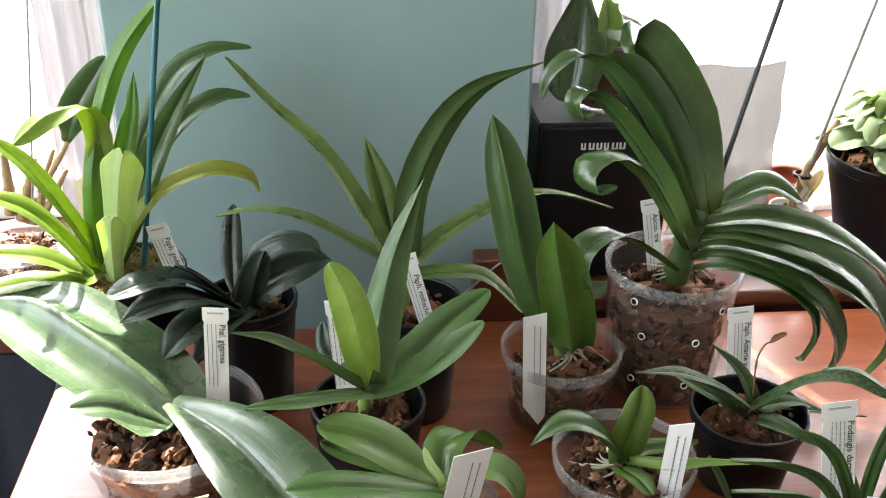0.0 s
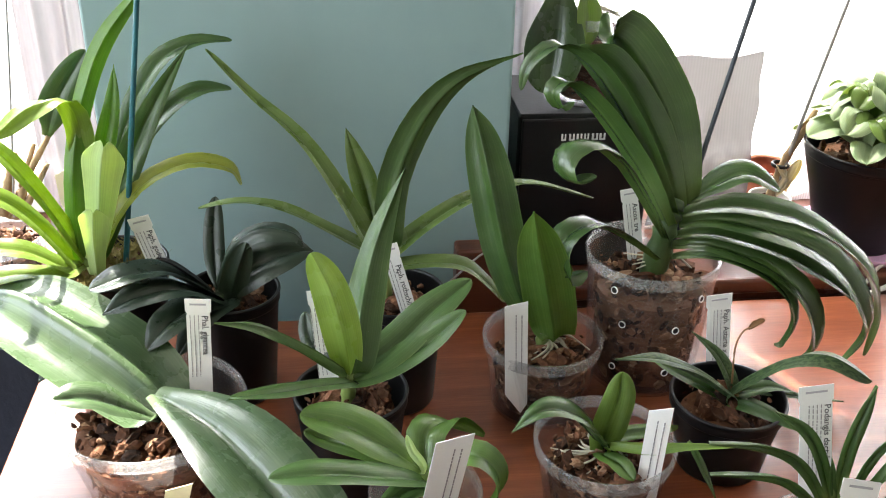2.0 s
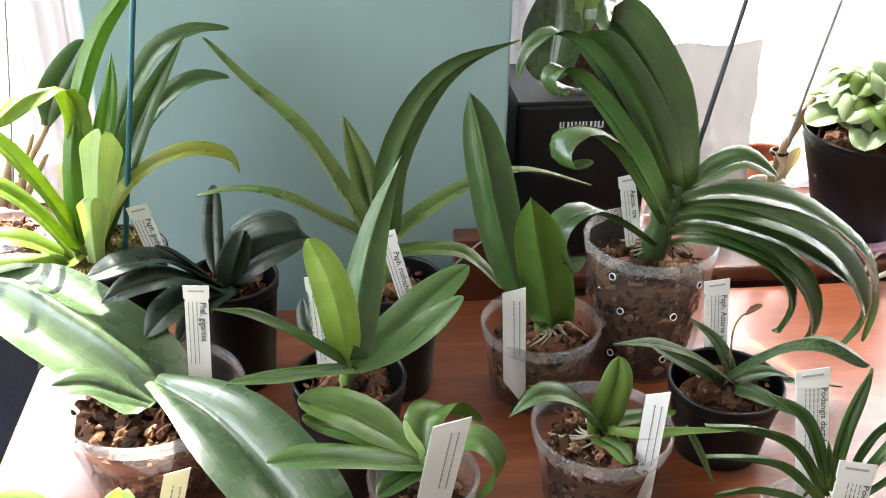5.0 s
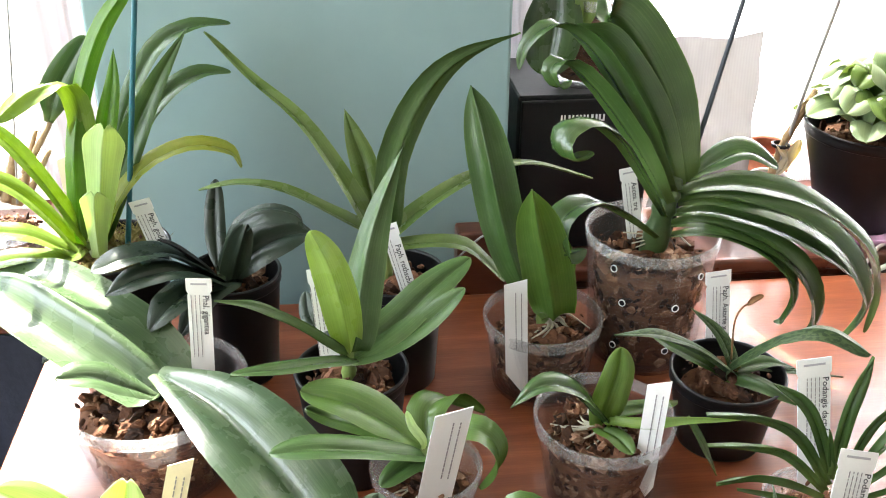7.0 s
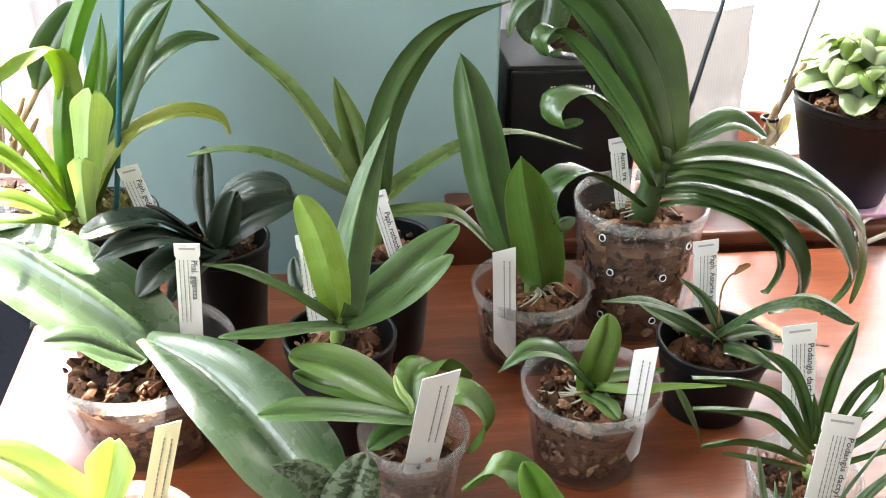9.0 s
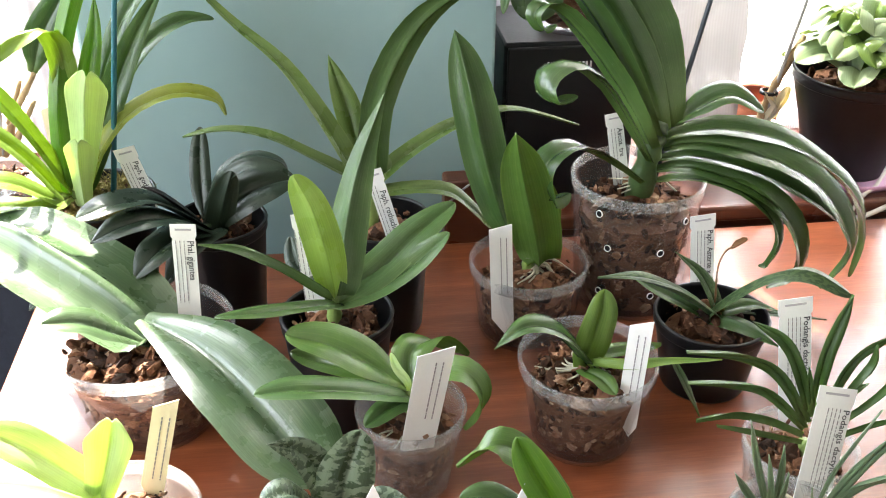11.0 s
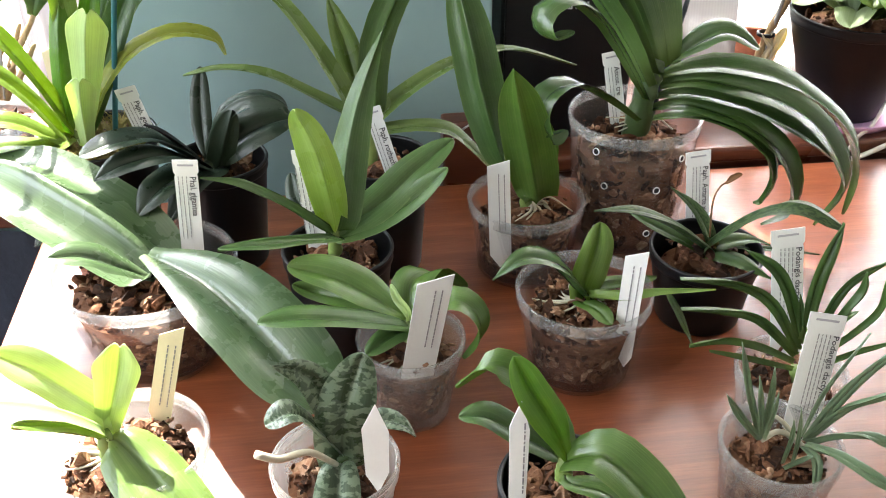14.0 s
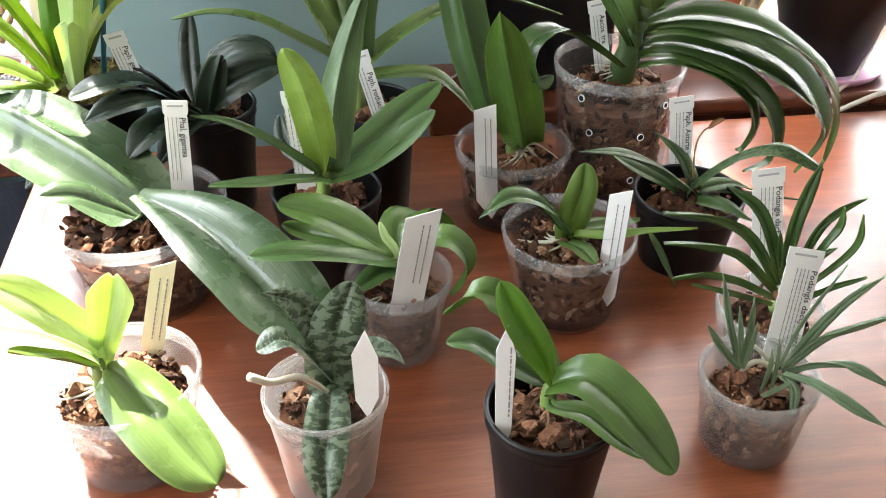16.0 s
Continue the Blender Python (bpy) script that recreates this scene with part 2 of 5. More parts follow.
DEEP = leaf_material("leaf_deep_green", (0.028, 0.058, 0.014), (0.09, 0.15, 0.05), 0.32, 0.05)
DARK = leaf_material("leaf_dark", (0.020, 0.034, 0.020), (0.045, 0.066, 0.040), 0.34, 0.08)
PURPLE = leaf_material("leaf_purple", (0.022, 0.012, 0.014), (0.05, 0.03, 0.03), 0.4, 0.08)
BLUE = leaf_material("leaf_bluish", (0.140, 0.215, 0.115), (0.27, 0.35, 0.22), 0.38, 0.2)
DARK.node_tree.nodes["Principled BSDF"].inputs["Specular IOR Level"].default_value = 0.42
MOTTLE = leaf_material("leaf_mottled", (0.036, 0.070, 0.024), (0.075, 0.125, 0.046), 0.46, 0.2, "spots")
SILVER = leaf_material("leaf_silver_marbled", (0.040, 0.068, 0.032), (0.145, 0.195, 0.125), 0.33, 0.15, "bands")
MOTTLE.node_tree.nodes["Principled BSDF"].inputs["Specular IOR Level"].default_value = 0.3
VIOLET = leaf_material("leaf_downy", (0.32, 0.42, 0.22), (0.62, 0.66, 0.52), 0.6, 0.3)
PETAL = leaf_material("dry_petal", (0.55, 0.52, 0.42), (0.75, 0.72, 0.6), 0.6, 0.3)
BARK = bark_material("pine_bark")
CLEAR = clear_plastic("clear_plastic", (0.95, 0.955, 0.96), 0.022, 0.12)
FROST = clear_plastic("milky_plastic", (0.93, 0.92, 0.90), 0.12, 0.26)
OPAL = clear_plastic("opal_plastic", (0.93, 0.91, 0.88), 0.20, 0.28)
RIMS = clear_plastic("thick_plastic_rim", (0.93, 0.94, 0.95), 0.15, 0.09)
BLACK = plain("black_plastic", (0.0055, 0.0055, 0.006), 0.40, 0.25, 40, 0.1, spec=0.28)
WHITE_POT = plain("white_plastic", (0.78, 0.76, 0.74), 0.4, 0.05, 30, 0.05)
PINK = plain("pink_plastic", (0.62, 0.36, 0.55), 0.4, 0.08, 30, 0.05)
LABEL = plain("label_plastic", (0.74, 0.75, 0.73), 0.45, 0.04, 60, 0.04)
CREAM = plain("yellowed_label", (0.70, 0.63, 0.42), 0.5, 0.06, 60, 0.04)
INK = plain("ink", (0.06, 0.06, 0.065), 0.6, 0.1, 200, 0.0)
GREY_INK = plain("grey_ink", (0.20, 0.20, 0.21), 0.6, 0.1, 200, 0.0)
FAINT = plain("faint_ink", (0.36, 0.36, 0.38), 0.6, 0.1, 200, 0.0)
TABLE = wood("cherry_veneer", (0.118, 0.028, 0.010), (0.176, 0.046, 0.017), (0.25, 0.078, 0.030), 0.40, (1.4, 20, 20), 0.62)
TABLE.node_tree.nodes["Principled BSDF"].inputs["Coat Roughness"].default_value = 0.2
TABLE.node_tree.nodes["Principled BSDF"].inputs["Specular IOR Level"].default_value = 0.3
SILL = wood("brown_sill", (0.065, 0.018, 0.008), (0.10, 0.028, 0.012), (0.15, 0.045, 0.019), 0.28, (1.2, 26, 26), 0.3)
TEAL = plain("teal_wall_paint", (0.225, 0.330, 0.325), 0.75, 0.035, 7, 0.25, depth=0.0008)
WHITE = plain("cream_paint", (0.60, 0.57, 0.52), 0.6, 0.04, 5, 0.2)
CARPET = plain("navy_carpet", (0.018, 0.022, 0.034), 0.95, 0.4, 60, 0.8, depth=0.003)
SHADE_CLOTH = plain("navy_shade", (0.014, 0.017, 0.028), 0.9, 0.5, 18, 0.6, depth=0.002)
SPEAKER = plain("black_vinyl", (0.0035, 0.0035, 0.004), 0.45, 0.3, 90, 0.3, spec=0.3)
GREY_TOP = plain("grey_vinyl", (0.045, 0.043, 0.045), 0.55, 0.25, 40, 0.3)
SILVER_INK = plain("silver_print", (0.55, 0.55, 0.55), 0.4, 0.1, 60, 0.0)
TEAL_STICK = plain("teal_cane", (0.008, 0.10, 0.12), 0.45, 0.2, 60, 0.2)
GREY_STICK = plain("grey_cane", (0.028, 0.035, 0.045), 0.5, 0.25, 60, 0.3)
WIRE = plain("grey_wire", (0.30, 0.28, 0.26), 0.5, 0.15, 60, 0.2)
CABLE = plain("white_cable", (0.66, 0.62, 0.58), 0.5, 0.05, 60, 0.05)
TERRACOTTA = plain("terracotta", (0.36, 0.12, 0.06), 0.8, 0.2, 30, 0.4)
MOSS = plain("dry_moss", (0.20, 0.16, 0.035), 0.95, 0.5, 120, 0.9, depth=0.004)
ROOT = plain("orchid_root", (0.42, 0.39, 0.30), 0.7, 0.2, 60, 0.4)
STRAW = plain("dry_sheath", (0.30, 0.20, 0.10), 0.8, 0.35, 70, 0.5)
SHEATH = plain("leaf_sheath", (0.040, 0.075, 0.020), 0.4, 0.35, 60, 0.4)
STEM = plain("green_stem", (0.17, 0.24, 0.060), 0.45, 0.2, 60, 0.3)
FRAME = plain("white_window_frame", (0.80, 0.79, 0.77), 0.35, 0.03, 8, 0.08)
OUTSIDE = plain("pale_paving", (0.55, 0.53, 0.50), 0.9, 0.12, 0.6, 0.3)
NET = net("net_curtain", (0.55, 0.52, 0.53), (0.075, 0.066, 0.070), 0.03)
ADDED_SHEER = net("added_sheer_curtain", (0.82, 0.80, 0.79), (0.56, 0.53, 0.51), 0.20)
ADDED_BLIND = net("added_blind_cloth", (0.80, 0.78, 0.75), (0.72, 0.69, 0.64), 0.0)
SLEEVE = net("ribbed_sleeve", (0.30, 0.28, 0.27), (0.040, 0.036, 0.034), 0.05)


def glass_material():
    m, t, b = mat("window_glass", 0.02)
    mix = t.nodes.new("ShaderNodeMixShader")
    t.links.new(facing_gloss(t), mix.inputs[0])
    t.links.new(node(t, "BsdfTransparent").outputs[0], mix.inputs[1])
    t.links.new(node(t, "BsdfGlossy", Roughness=0.02).outputs[0], mix.inputs[2])
    t.links.new(mix.outputs[0], t.nodes["Material Output"].inputs[0])
    return m


GLASS = glass_material()


# ---- mesh helpers ----
def mesh_part(name, verts, faces, material, parent=None, label="", smooth=False, uv=None):
    me = bpy.data.meshes.new(name)
    me.from_pydata([tuple(v) for v in verts], [], faces)
    me.materials.append(material)
    if uv is not None:
        layer = me.uv_layers.new(name="UVMap")
        at = np.zeros(len(me.loops), dtype=np.int32)
        me.loops.foreach_get("vertex_index", at)
        layer.data.foreach_set("uv", np.asarray(uv, dtype=np.float32)[at].ravel())
    if smooth:
        me.polygons.foreach_set("use_smooth", [True] * len(me.polygons))
    me.update()
    ob = new(name, me)
    ob.parent = parent
    return tagged(ob, label)


def part(name, bm, material, parent=None, label="", smooth=False):
    me = bpy.data.meshes.new(name)
    bmesh.ops.recalc_face_normals(bm, faces=bm.faces)
    bm.to_mesh(me)
    bm.free()
    me.materials.append(material)
    if smooth:
        me.polygons.foreach_set("use_smooth", [True] * len(me.polygons))
    ob = new(name, me)
    ob.parent = parent
    return tagged(ob, label)


def box(lo, hi, edge=0.0, bm=None, steps=2):
    bm = bm or bmesh.new()
    made = bmesh.ops.create_cube(bm, size=1.0)["verts"]
    for v in made:
        for k in range(3):
            v.co[k] = lo[k] if v.co[k] < 0 else hi[k]
    if edge:
        edges = {e for v in made for e in v.link_edges}
        bmesh.ops.bevel(bm, geom=list(edges), offset=edge, segments=steps, affect="EDGES", profile=0.5)
    return bm


def lathe(profile, sides=48):
    """Verts and faces of a closed or open profile of (radius, height) turned round z."""
    verts, faces = [], []
    for r, z in profile:
        for k in range(sides):
            a = 2 * math.pi * k / sides
            verts.append((r * math.cos(a), r * math.sin(a), z))
    for i in range(len(profile) - 1):
        for k in range(sides):
            j = (k + 1) % sides
            faces.append((i * sides + k, i * sides + j, (i + 1) * sides + j, (i + 1) * sides + k))
    return verts, faces


def spline(points, count, shares=None):
    """Points along a smooth curve through the given ones."""
    p = [Vector(q) for q in points]
    p = [2 * p[0] - p[1]] + p + [2 * p[-1] - p[-2]]
    out = []
    for k in range(count):
        x = (shares[k] if shares else k / (count - 1)) * (len(p) - 3)
        i = min(int(x), len(p) - 4)
        t = x - i
        a, b, c, d = p[i:i + 4]
        out.append(0.5 * (2 * b + (c - a) * t + (2 * a - 5 * b + 4 * c - d) * t * t + (3 * b - a - 3 * c + d) * t ** 3))
    return out


def tube(points, r0, r1, count=14, sides=8, knots=0.0, seed=0):
    c, rnd = spline(points, count), random.Random(seed)
    verts, faces = [], []
    for i, q in enumerate(c):
        t = (c[min(i + 1, count - 1)] - c[max(i - 1, 0)]).normalized()
        s = t.cross(Vector((0.13, 0.31, 1.0))).normalized() if abs(t.z) < 0.9 else t.cross(Vector((1, 0.2, 0))).normalized()
        n = t.cross(s)
        r = (r0 + (r1 - r0) * i / (count - 1)) * (1 + knots * (rnd.random() - 0.5))
        for k in range(sides):
            a = 2 * math.pi * k / sides
            verts.append(q + r * (math.cos(a) * s + math.sin(a) * n))
    for i in range(count - 1):
        for k in range(sides):
            j = (k + 1) % sides
            faces.append((i * sides + k, i * sides + j, (i + 1) * sides + j, (i + 1) * sides + k))
    faces.append(tuple(range(sides))[::-1])
    faces.append(tuple(range((count - 1) * sides, count * sides)))
    return verts, faces


def empty(name, x, y, z, label, category, group=""):
    ob = new(name)
    ob.empty_display_size = 0.02
    ob.location = (x, y, z)
    return tagged(ob, label, category, group)


# ---- leaves, pots, bark ----
def outline(kind, s):
    """Half width of a leaf, as a share of its greatest, at the share s of its length."""
    if kind == "strap":
        return (0.55 + 0.45 * min(1, s / 0.3)) * (1.0 if s < 0.78 else math.sqrt(max(0.0, 1 - ((s - 0.78) / 0.22) ** 2)) * 0.9 + 0.1 * (1 - s) / 0.22)
    if kind == "lance":
        return (0.4 + 0.6 * math.sin(min(1, s / 0.45) * math.pi / 2)) * (1.0 if s < 0.45 else max(0.0, 1 - ((s - 0.45) / 0.55) ** 1.9))
    if kind == "oval":
        return (0.22 + 0.78 * math.sin(min(1, s / 0.5) * math.pi / 2) ** 1.2) * (1.0 if s < 0.5 else math.sqrt(max(0.0, 1 - ((s - 0.5) / 0.5) ** 2.4)))
    if kind == "ovate":
        return (0.22 + 0.78 * math.sin(min(1, s / 0.46) * math.pi / 2) ** 1.1) * (1.0 if s < 0.46 else max(0.0, 1 - ((s - 0.46) / 0.54) ** 2.6))
    if kind == "blunt":
        return (0.24 + 0.76 * math.sin(min(1, s / 0.48) * math.pi / 2) ** 1.1) * (1.0 if s < 0.55 else math.sqrt(max(0.0, 1 - ((s - 0.55) / 0.45) ** 2.7)))
    if kind == "clasp":
        return (0.34 + 0.66 * min(1, s / 0.34) ** 0.8) * (1.0 if s < 0.7 else math.sqrt(max(0.0, 1 - ((s - 0.7) / 0.3) ** 2)) * 0.85 + 0.15 * (1 - s) / 0.3)
    if kind == "taper":
        return (0.55 + 0.45 * min(1, s / 0.2)) * (1.0 if s < 0.25 else max(0.0, 1 - ((s - 0.25) / 0.75) ** 1.35 * 0.75) * (1.0 if s < 0.92 else math.sqrt(max(0.0, 1 - ((s - 0.92) / 0.08) ** 2))))
    if kind == "heart":
        return (0.32 + 0.68 * min(1, s / 0.8) ** 1.3) * (1.0 if s < 0.82 else 1 - 0.62 * ((s - 0.82) / 0.18) ** 2.4)
    return (0.75 + 0.25 * min(1, s / 0.3)) * (1.0 if s < 0.55 else max(0.0, 1 - ((s - 0.55) / 0.45) ** 2.2))


def leaf(plant, material, kind, wide, turn, roll, fold, *points, count=20, label=""):
    """One leaf along a smooth line of points, from foot to tip; turn: where its breadth points, in degrees round z; roll: its tilt about its own line."""
    rnd = random.Random(int(abs(points[-1][0]) * 7e4 + abs(points[-1][2]) * 9e5))
    shares = [1 - (1 - k / (count - 1)) ** 1.7 for k in range(count)]
    c = spline(points, count, shares)
    level = Vector((math.cos(radians(turn)), math.sin(radians(turn)), 0))
    across = (-1, -0.9, -0.72, -0.5, -0.28, -0.1, 0, 0.1, 0.28, 0.5, 0.72, 0.9, 1)
    thick = 0.0007 + 0.018 * wide if kind != "blade" else 0.12 * wide + 0.0008
    verts, uv, ring = [], [], 24
    wave, phase, size = (0.10 if wide < 0.05 else 0.04) * (rnd.random() - 0.2), rnd.random() * 6, 1.5 + 2 * rnd.random()
    before, swell = None, (0.13 + 0.12 * rnd.random()) * (0.45 if kind in ("clasp", "strap", "taper") else 1.0)
    for i, q in enumerate(c):
        s = shares[i]
        t = (c[min(i + 1, count - 1)] - c[max(i - 1, 0)]).normalized()
        side = (level - t * level.dot(t))
        side = side.normalized() if side.length > 1e-3 else t.orthogonal().normalized()
        side = Matrix.Rotation(radians(roll), 3, t) @ side
        n = side.cross(t)
        if before is None:
            if n.z < -0.12 or (abs(n.z) <= 0.12 and n.y > 0):
                n = -n
        elif n.dot(before) < 0:
            n = -n
        before = n
        h = 0.5 * wide * max(0.03, outline(kind, s))
        edge = h * wave * math.sin(phase + s * size * 6.28)
        lobe = 0.75 * h * s ** 5 if kind == "heart" else 0.0      # the notch of a folded tip
        for u in across:
            rise = h * (fold * (abs(u) - 0.4) + swell * math.sin(math.pi * abs(u) ** 0.85))
            verts.append(q + side * (u * h) + t * (lobe * (math.sin(math.pi * min(1.0, abs(u))) - 0.3)) + n * (rise + edge * u * abs(u) + 0.5 * thick * (1 - u * u)))
            uv.append((0.5 + 0.5 * u, s))
        for u in across[11:0:-1]:
            rise = h * (fold * (abs(u) - 0.4) + swell * math.sin(math.pi * abs(u) ** 0.85))
            keel = 0.6 * thick * max(0.0, 1 - 3 * abs(u))
            verts.append(q + side * (u * h) + t * (lobe * (math.sin(math.pi * min(1.0, abs(u))) - 0.3)) + n * (rise + edge * u * abs(u) - 0.5 * thick * (1 - u * u) - keel))
            uv.append((0.5 + 0.5 * u, s))
    faces = []
    for i in range(count - 1):
        for k in range(ring):
            j = (k + 1) % ring
            faces.append((i * ring + k, i * ring + j, (i + 1) * ring + j, (i + 1) * ring + k))
    faces.append(tuple(range(ring))[::-1])
    faces.append(tuple(range((count - 1) * ring, count * ring)))
    ob = mesh_part("leaf", verts, faces, material, plant, label, True, uv)
    rims = [e.vertices[0] % ring == e.vertices[1] % ring and e.vertices[0] % ring in (0, 12) for e in ob.data.edges]
    ob.data.attributes.new("sharp_edge", "BOOLEAN", "EDGE").data.foreach_set("value", rims)      # a crisp edge all round
    return ob


def chips(name, parent, places, small, large, material, seed, flat=0.42, label="", upright=False):
    """Ragged chips of bark, each with its own outline and thickness, at the given places; upright: laid flat against the pot's wall."""
    rnd = random.Random(seed)
    verts, faces = [], []
    for q in places:
        if upright:
            a = math.atan2(q[1], q[0])
            turn = (Matrix.Rotation(a, 3, "Z") @ Matrix.Rotation(radians(90 + rnd.uniform(-12, 12)), 3, "Y") @ Matrix.Rotation(rnd.uniform(0, 6.28), 3, "Z"))
        else:
            turn = Euler((rnd.gauss(0, 0.5), rnd.gauss(0, 0.5), rnd.uniform(0, 6.28))).to_matrix()
        size = small + (large - small) * rnd.random() ** 1.25
        slim, high, n = rnd.uniform(0.28, 0.8), size * rnd.uniform(0.12, flat), rnd.choice((6, 7, 8))
        base = len(verts)
        skew = Vector((rnd.uniform(-0.2, 0.2), rnd.uniform(-0.2, 0.2), 0)) * size
        bend = rnd.uniform(-0.5, 0.5) / size
        for level, grow in ((-0.5, rnd.uniform(0.7, 1.0)), (0.25, 1.0), (0.5, rnd.uniform(0.55, 0.9))):
            for k in range(n):
                a = 6.283 * (k + rnd.uniform(-0.25, 0.25)) / n
                x, y = 0.5 * size * math.cos(a) * grow * rnd.uniform(0.8, 1.12), 0.5 * size * slim * math.sin(a) * grow * rnd.uniform(0.7, 1.12)
                z = level * high * rnd.uniform(0.7, 1.2) + bend * x * x
                verts.append(Vector(q) + turn @ (Vector((x, y, z)) + skew * level * 0.4))
        for r in (0, n):
            for k in range(n):
                j = (k + 1) % n
                faces.append((base + r + k, base + r + j, base + r + n + j, base + r + n + k))
        faces.append(tuple(base + k for k in range(n))[::-1])
        faces.append(tuple(base + 2 * n + k for k in range(n)))
    return tagged(mesh_part(name, verts, faces, material, parent, label), kind="stuff")


def pot_walls(parent, r, h, foot, material, rim_material, wall=0.0011, lip=0.004, depth=0.010, label="", rim_label=""):
    """A thin tapered pot with a floor, and its thicker rim with two rolled rings as a part of it."""
    rb, rt = r * foot, r - lip * 0.55
    out = [(0.0, 0.0012), (rb - 0.004, 0.0012), (rb - 0.001, 0.0), (rb, 0.002), (rb + (rt - rb) * 0.5, h * 0.5), (rt, h - depth), (rt, h - 0.002)]
    inner = [(rt - wall, h - 0.002), (rt - wall, h - depth), (rb + (rt - rb) * 0.5 - wall, h * 0.5), (rb - wall, 0.004), (0.0, 0.004)]
    v, f = lathe(out + inner, 56)
    pot = mesh_part("pot", v, f, material, parent, label, True)
    ring = [(rt - wall, h - depth), (rt + 0.0008, h - depth - 0.001), (rt + lip * 0.35, h - depth), (rt + lip * 0.35, h - depth * 0.55), (rt + 0.0012, h - depth * 0.45),
            (r - 0.0008, h - 0.0030), (r, h - 0.0015), (r - 0.0006, h), (rt - 0.0006, h), (rt - wall, h - 0.002), (rt - wall, h - depth)]
    v, f = lathe(ring, 56)
    mesh_part("rim", v, f, rim_material, pot, rim_label, True)
    return pot


def filling(parent, r, h, foot, seed, clear, top=0.012, count=90, small=0.008, large=0.021, material=None, mound=0.006):
    """Loose bark in a pot: a dark core, chips on top and, in a clear pot, chips against the wall."""
    rnd = random.Random(seed)
    material = material or BARK
    rb, rt = r * foot - 0.004, r - 0.007
    v, f = lathe([(0, 0.006), (rb * 0.9, 0.006), (rt * 0.9, h - top - 0.012), (0, h - top - 0.006)], 24)
    mesh_part("soil_core", v, f, material, parent)
    spots = []
    large *= 1.3
    for _ in range(int(count * 1.05)):
        a, d = rnd.uniform(0, 6.28), (rt - 0.56 * large) * math.sqrt(rnd.random())
        spots.append((d * math.cos(a), d * math.sin(a), h - top - 0.006 + mound * (1 - d / rt) + rnd.uniform(-0.004, 0.005)))
    if clear:
        wall = []
        for _ in range(int(count * 3.6)):
            a, z = rnd.uniform(0, 6.28), rnd.uniform(0.010, h - top - 0.008)
            d = (rb + (rt - rb) * z / h) * rnd.uniform(0.925, 0.955)
            wall.append((d * math.cos(a), d * math.sin(a), z))
        chips("bark_at_wall", parent, wall, small * 0.5, large / 2.1, material, seed + 50, 0.3, upright=True)
    chips("bark", parent, spots, small, large, material, seed)
    crumbs = []
    for _ in range(int(count * 1.1)):
        a, d = rnd.uniform(0, 6.28), (rt - 0.004) * math.sqrt(rnd.random())
        crumbs.append((d * math.cos(a), d * math.sin(a), h - top - 0.003 + mound * (1 - d / rt) + rnd.uniform(-0.004, 0.006)))
    chips("bark_grit", parent, crumbs, 0.003, 0.008, material, seed + 90, 0.5)

# ---- the room ----
WALL_Y, SILL_Z = 0.950, 0.767


def structure(name, bm, material, label, category="wall"):
    return tagged(part(name, bm, material), label, category, "", "structure")


bm = bmesh.new()
box((-1.6, WALL_Y, 0.0), (2.2, 1.22, 0.715), 0, bm)                 # below the sills
box((-1.6, WALL_Y, 2.15), (0.187, 1.22, 2.5), 0, bm)                # above the windows
box((0.187, WALL_Y, 2.15), (2.2, 1.22, 2.5), 0, bm)
box((-0.228, WALL_Y, 0.715), (0.187, 1.22, 2.15), 0.003, bm)        # pier between the windows
box((-1.6, WALL_Y, 0.715), (-1.45, 1.22, 2.15), 0, bm)
box((1.7, WALL_Y, 0.715), (2.2, 1.22, 2.15), 0, bm)
structure("wall_north", bm, TEAL, "matt teal painted wall between two windows")
# west wall, its opening added to let in light from the left
bm = box((-1.75, -2.6, 0), (-1.6, -0.75, 2.5))
box((-1.75, 0.75, 0), (-1.6, 1.22, 2.5), 0, bm)
box((-1.75, -0.75, 0), (-1.6, 0.75, 0.9), 0, bm)
box((-1.75, -0.75, 2.2), (-1.6, 0.75, 2.5), 0, bm)
structure("wall_west", bm, WHITE, "white side wall with an added window opening")
structure("wall_east", box((2.2, -2.6, 0), (2.35, 1.22, 2.5)), WHITE, "plain white side wall")
structure("wall_south", box((-1.75, -2.75, 0), (2.35, -2.6, 2.5)), WHITE, "plain white wall behind the table")
structure("floor", box((-1.75, -2.75, -0.12), (2.35, 1.22, 0.0)), CARPET, "dark navy carpet", "floor")
structure("ceiling", box((-1.75, -2.75, 2.5), (2.35, 1.22, 2.6)), WHITE, "plain white ceiling", "ceiling")
structure("ground", box((-400, -400, -3.4), (400, 400, -3.0)), OUTSIDE, "pale sunlit paving outdoors", "ground")


def sill(name, x0, x1):
    """A stained sill board with a rounded nose, a stepped moulding under it, and an apron."""
    bm = box((x0, WALL_Y - 0.028, SILL_Z - 0.020), (x1, 1.20, SILL_Z), 0.005, None, 3)
    ob = structure(name, bm, SILL, "glossy brown stained window sill", "window sill")
    part("moulding", box((x0 + 0.004, WALL_Y - 0.020, SILL_Z - 0.0325), (x1 - 0.004, WALL_Y - 0.0005, SILL_Z - 0.0205), 0.004, None, 3), SILL, ob)
    part("apron", box((x0 + 0.004, WALL_Y - 0.013, SILL_Z - 0.056), (x1 - 0.004, WALL_Y - 0.0005, SILL_Z - 0.033), 0.002), SILL, ob)
    return ob


left_sill = sill("window_sill_1", -1.44, -0.232)
right_sill = sill("window_sill_2", 0.191, 1.69)
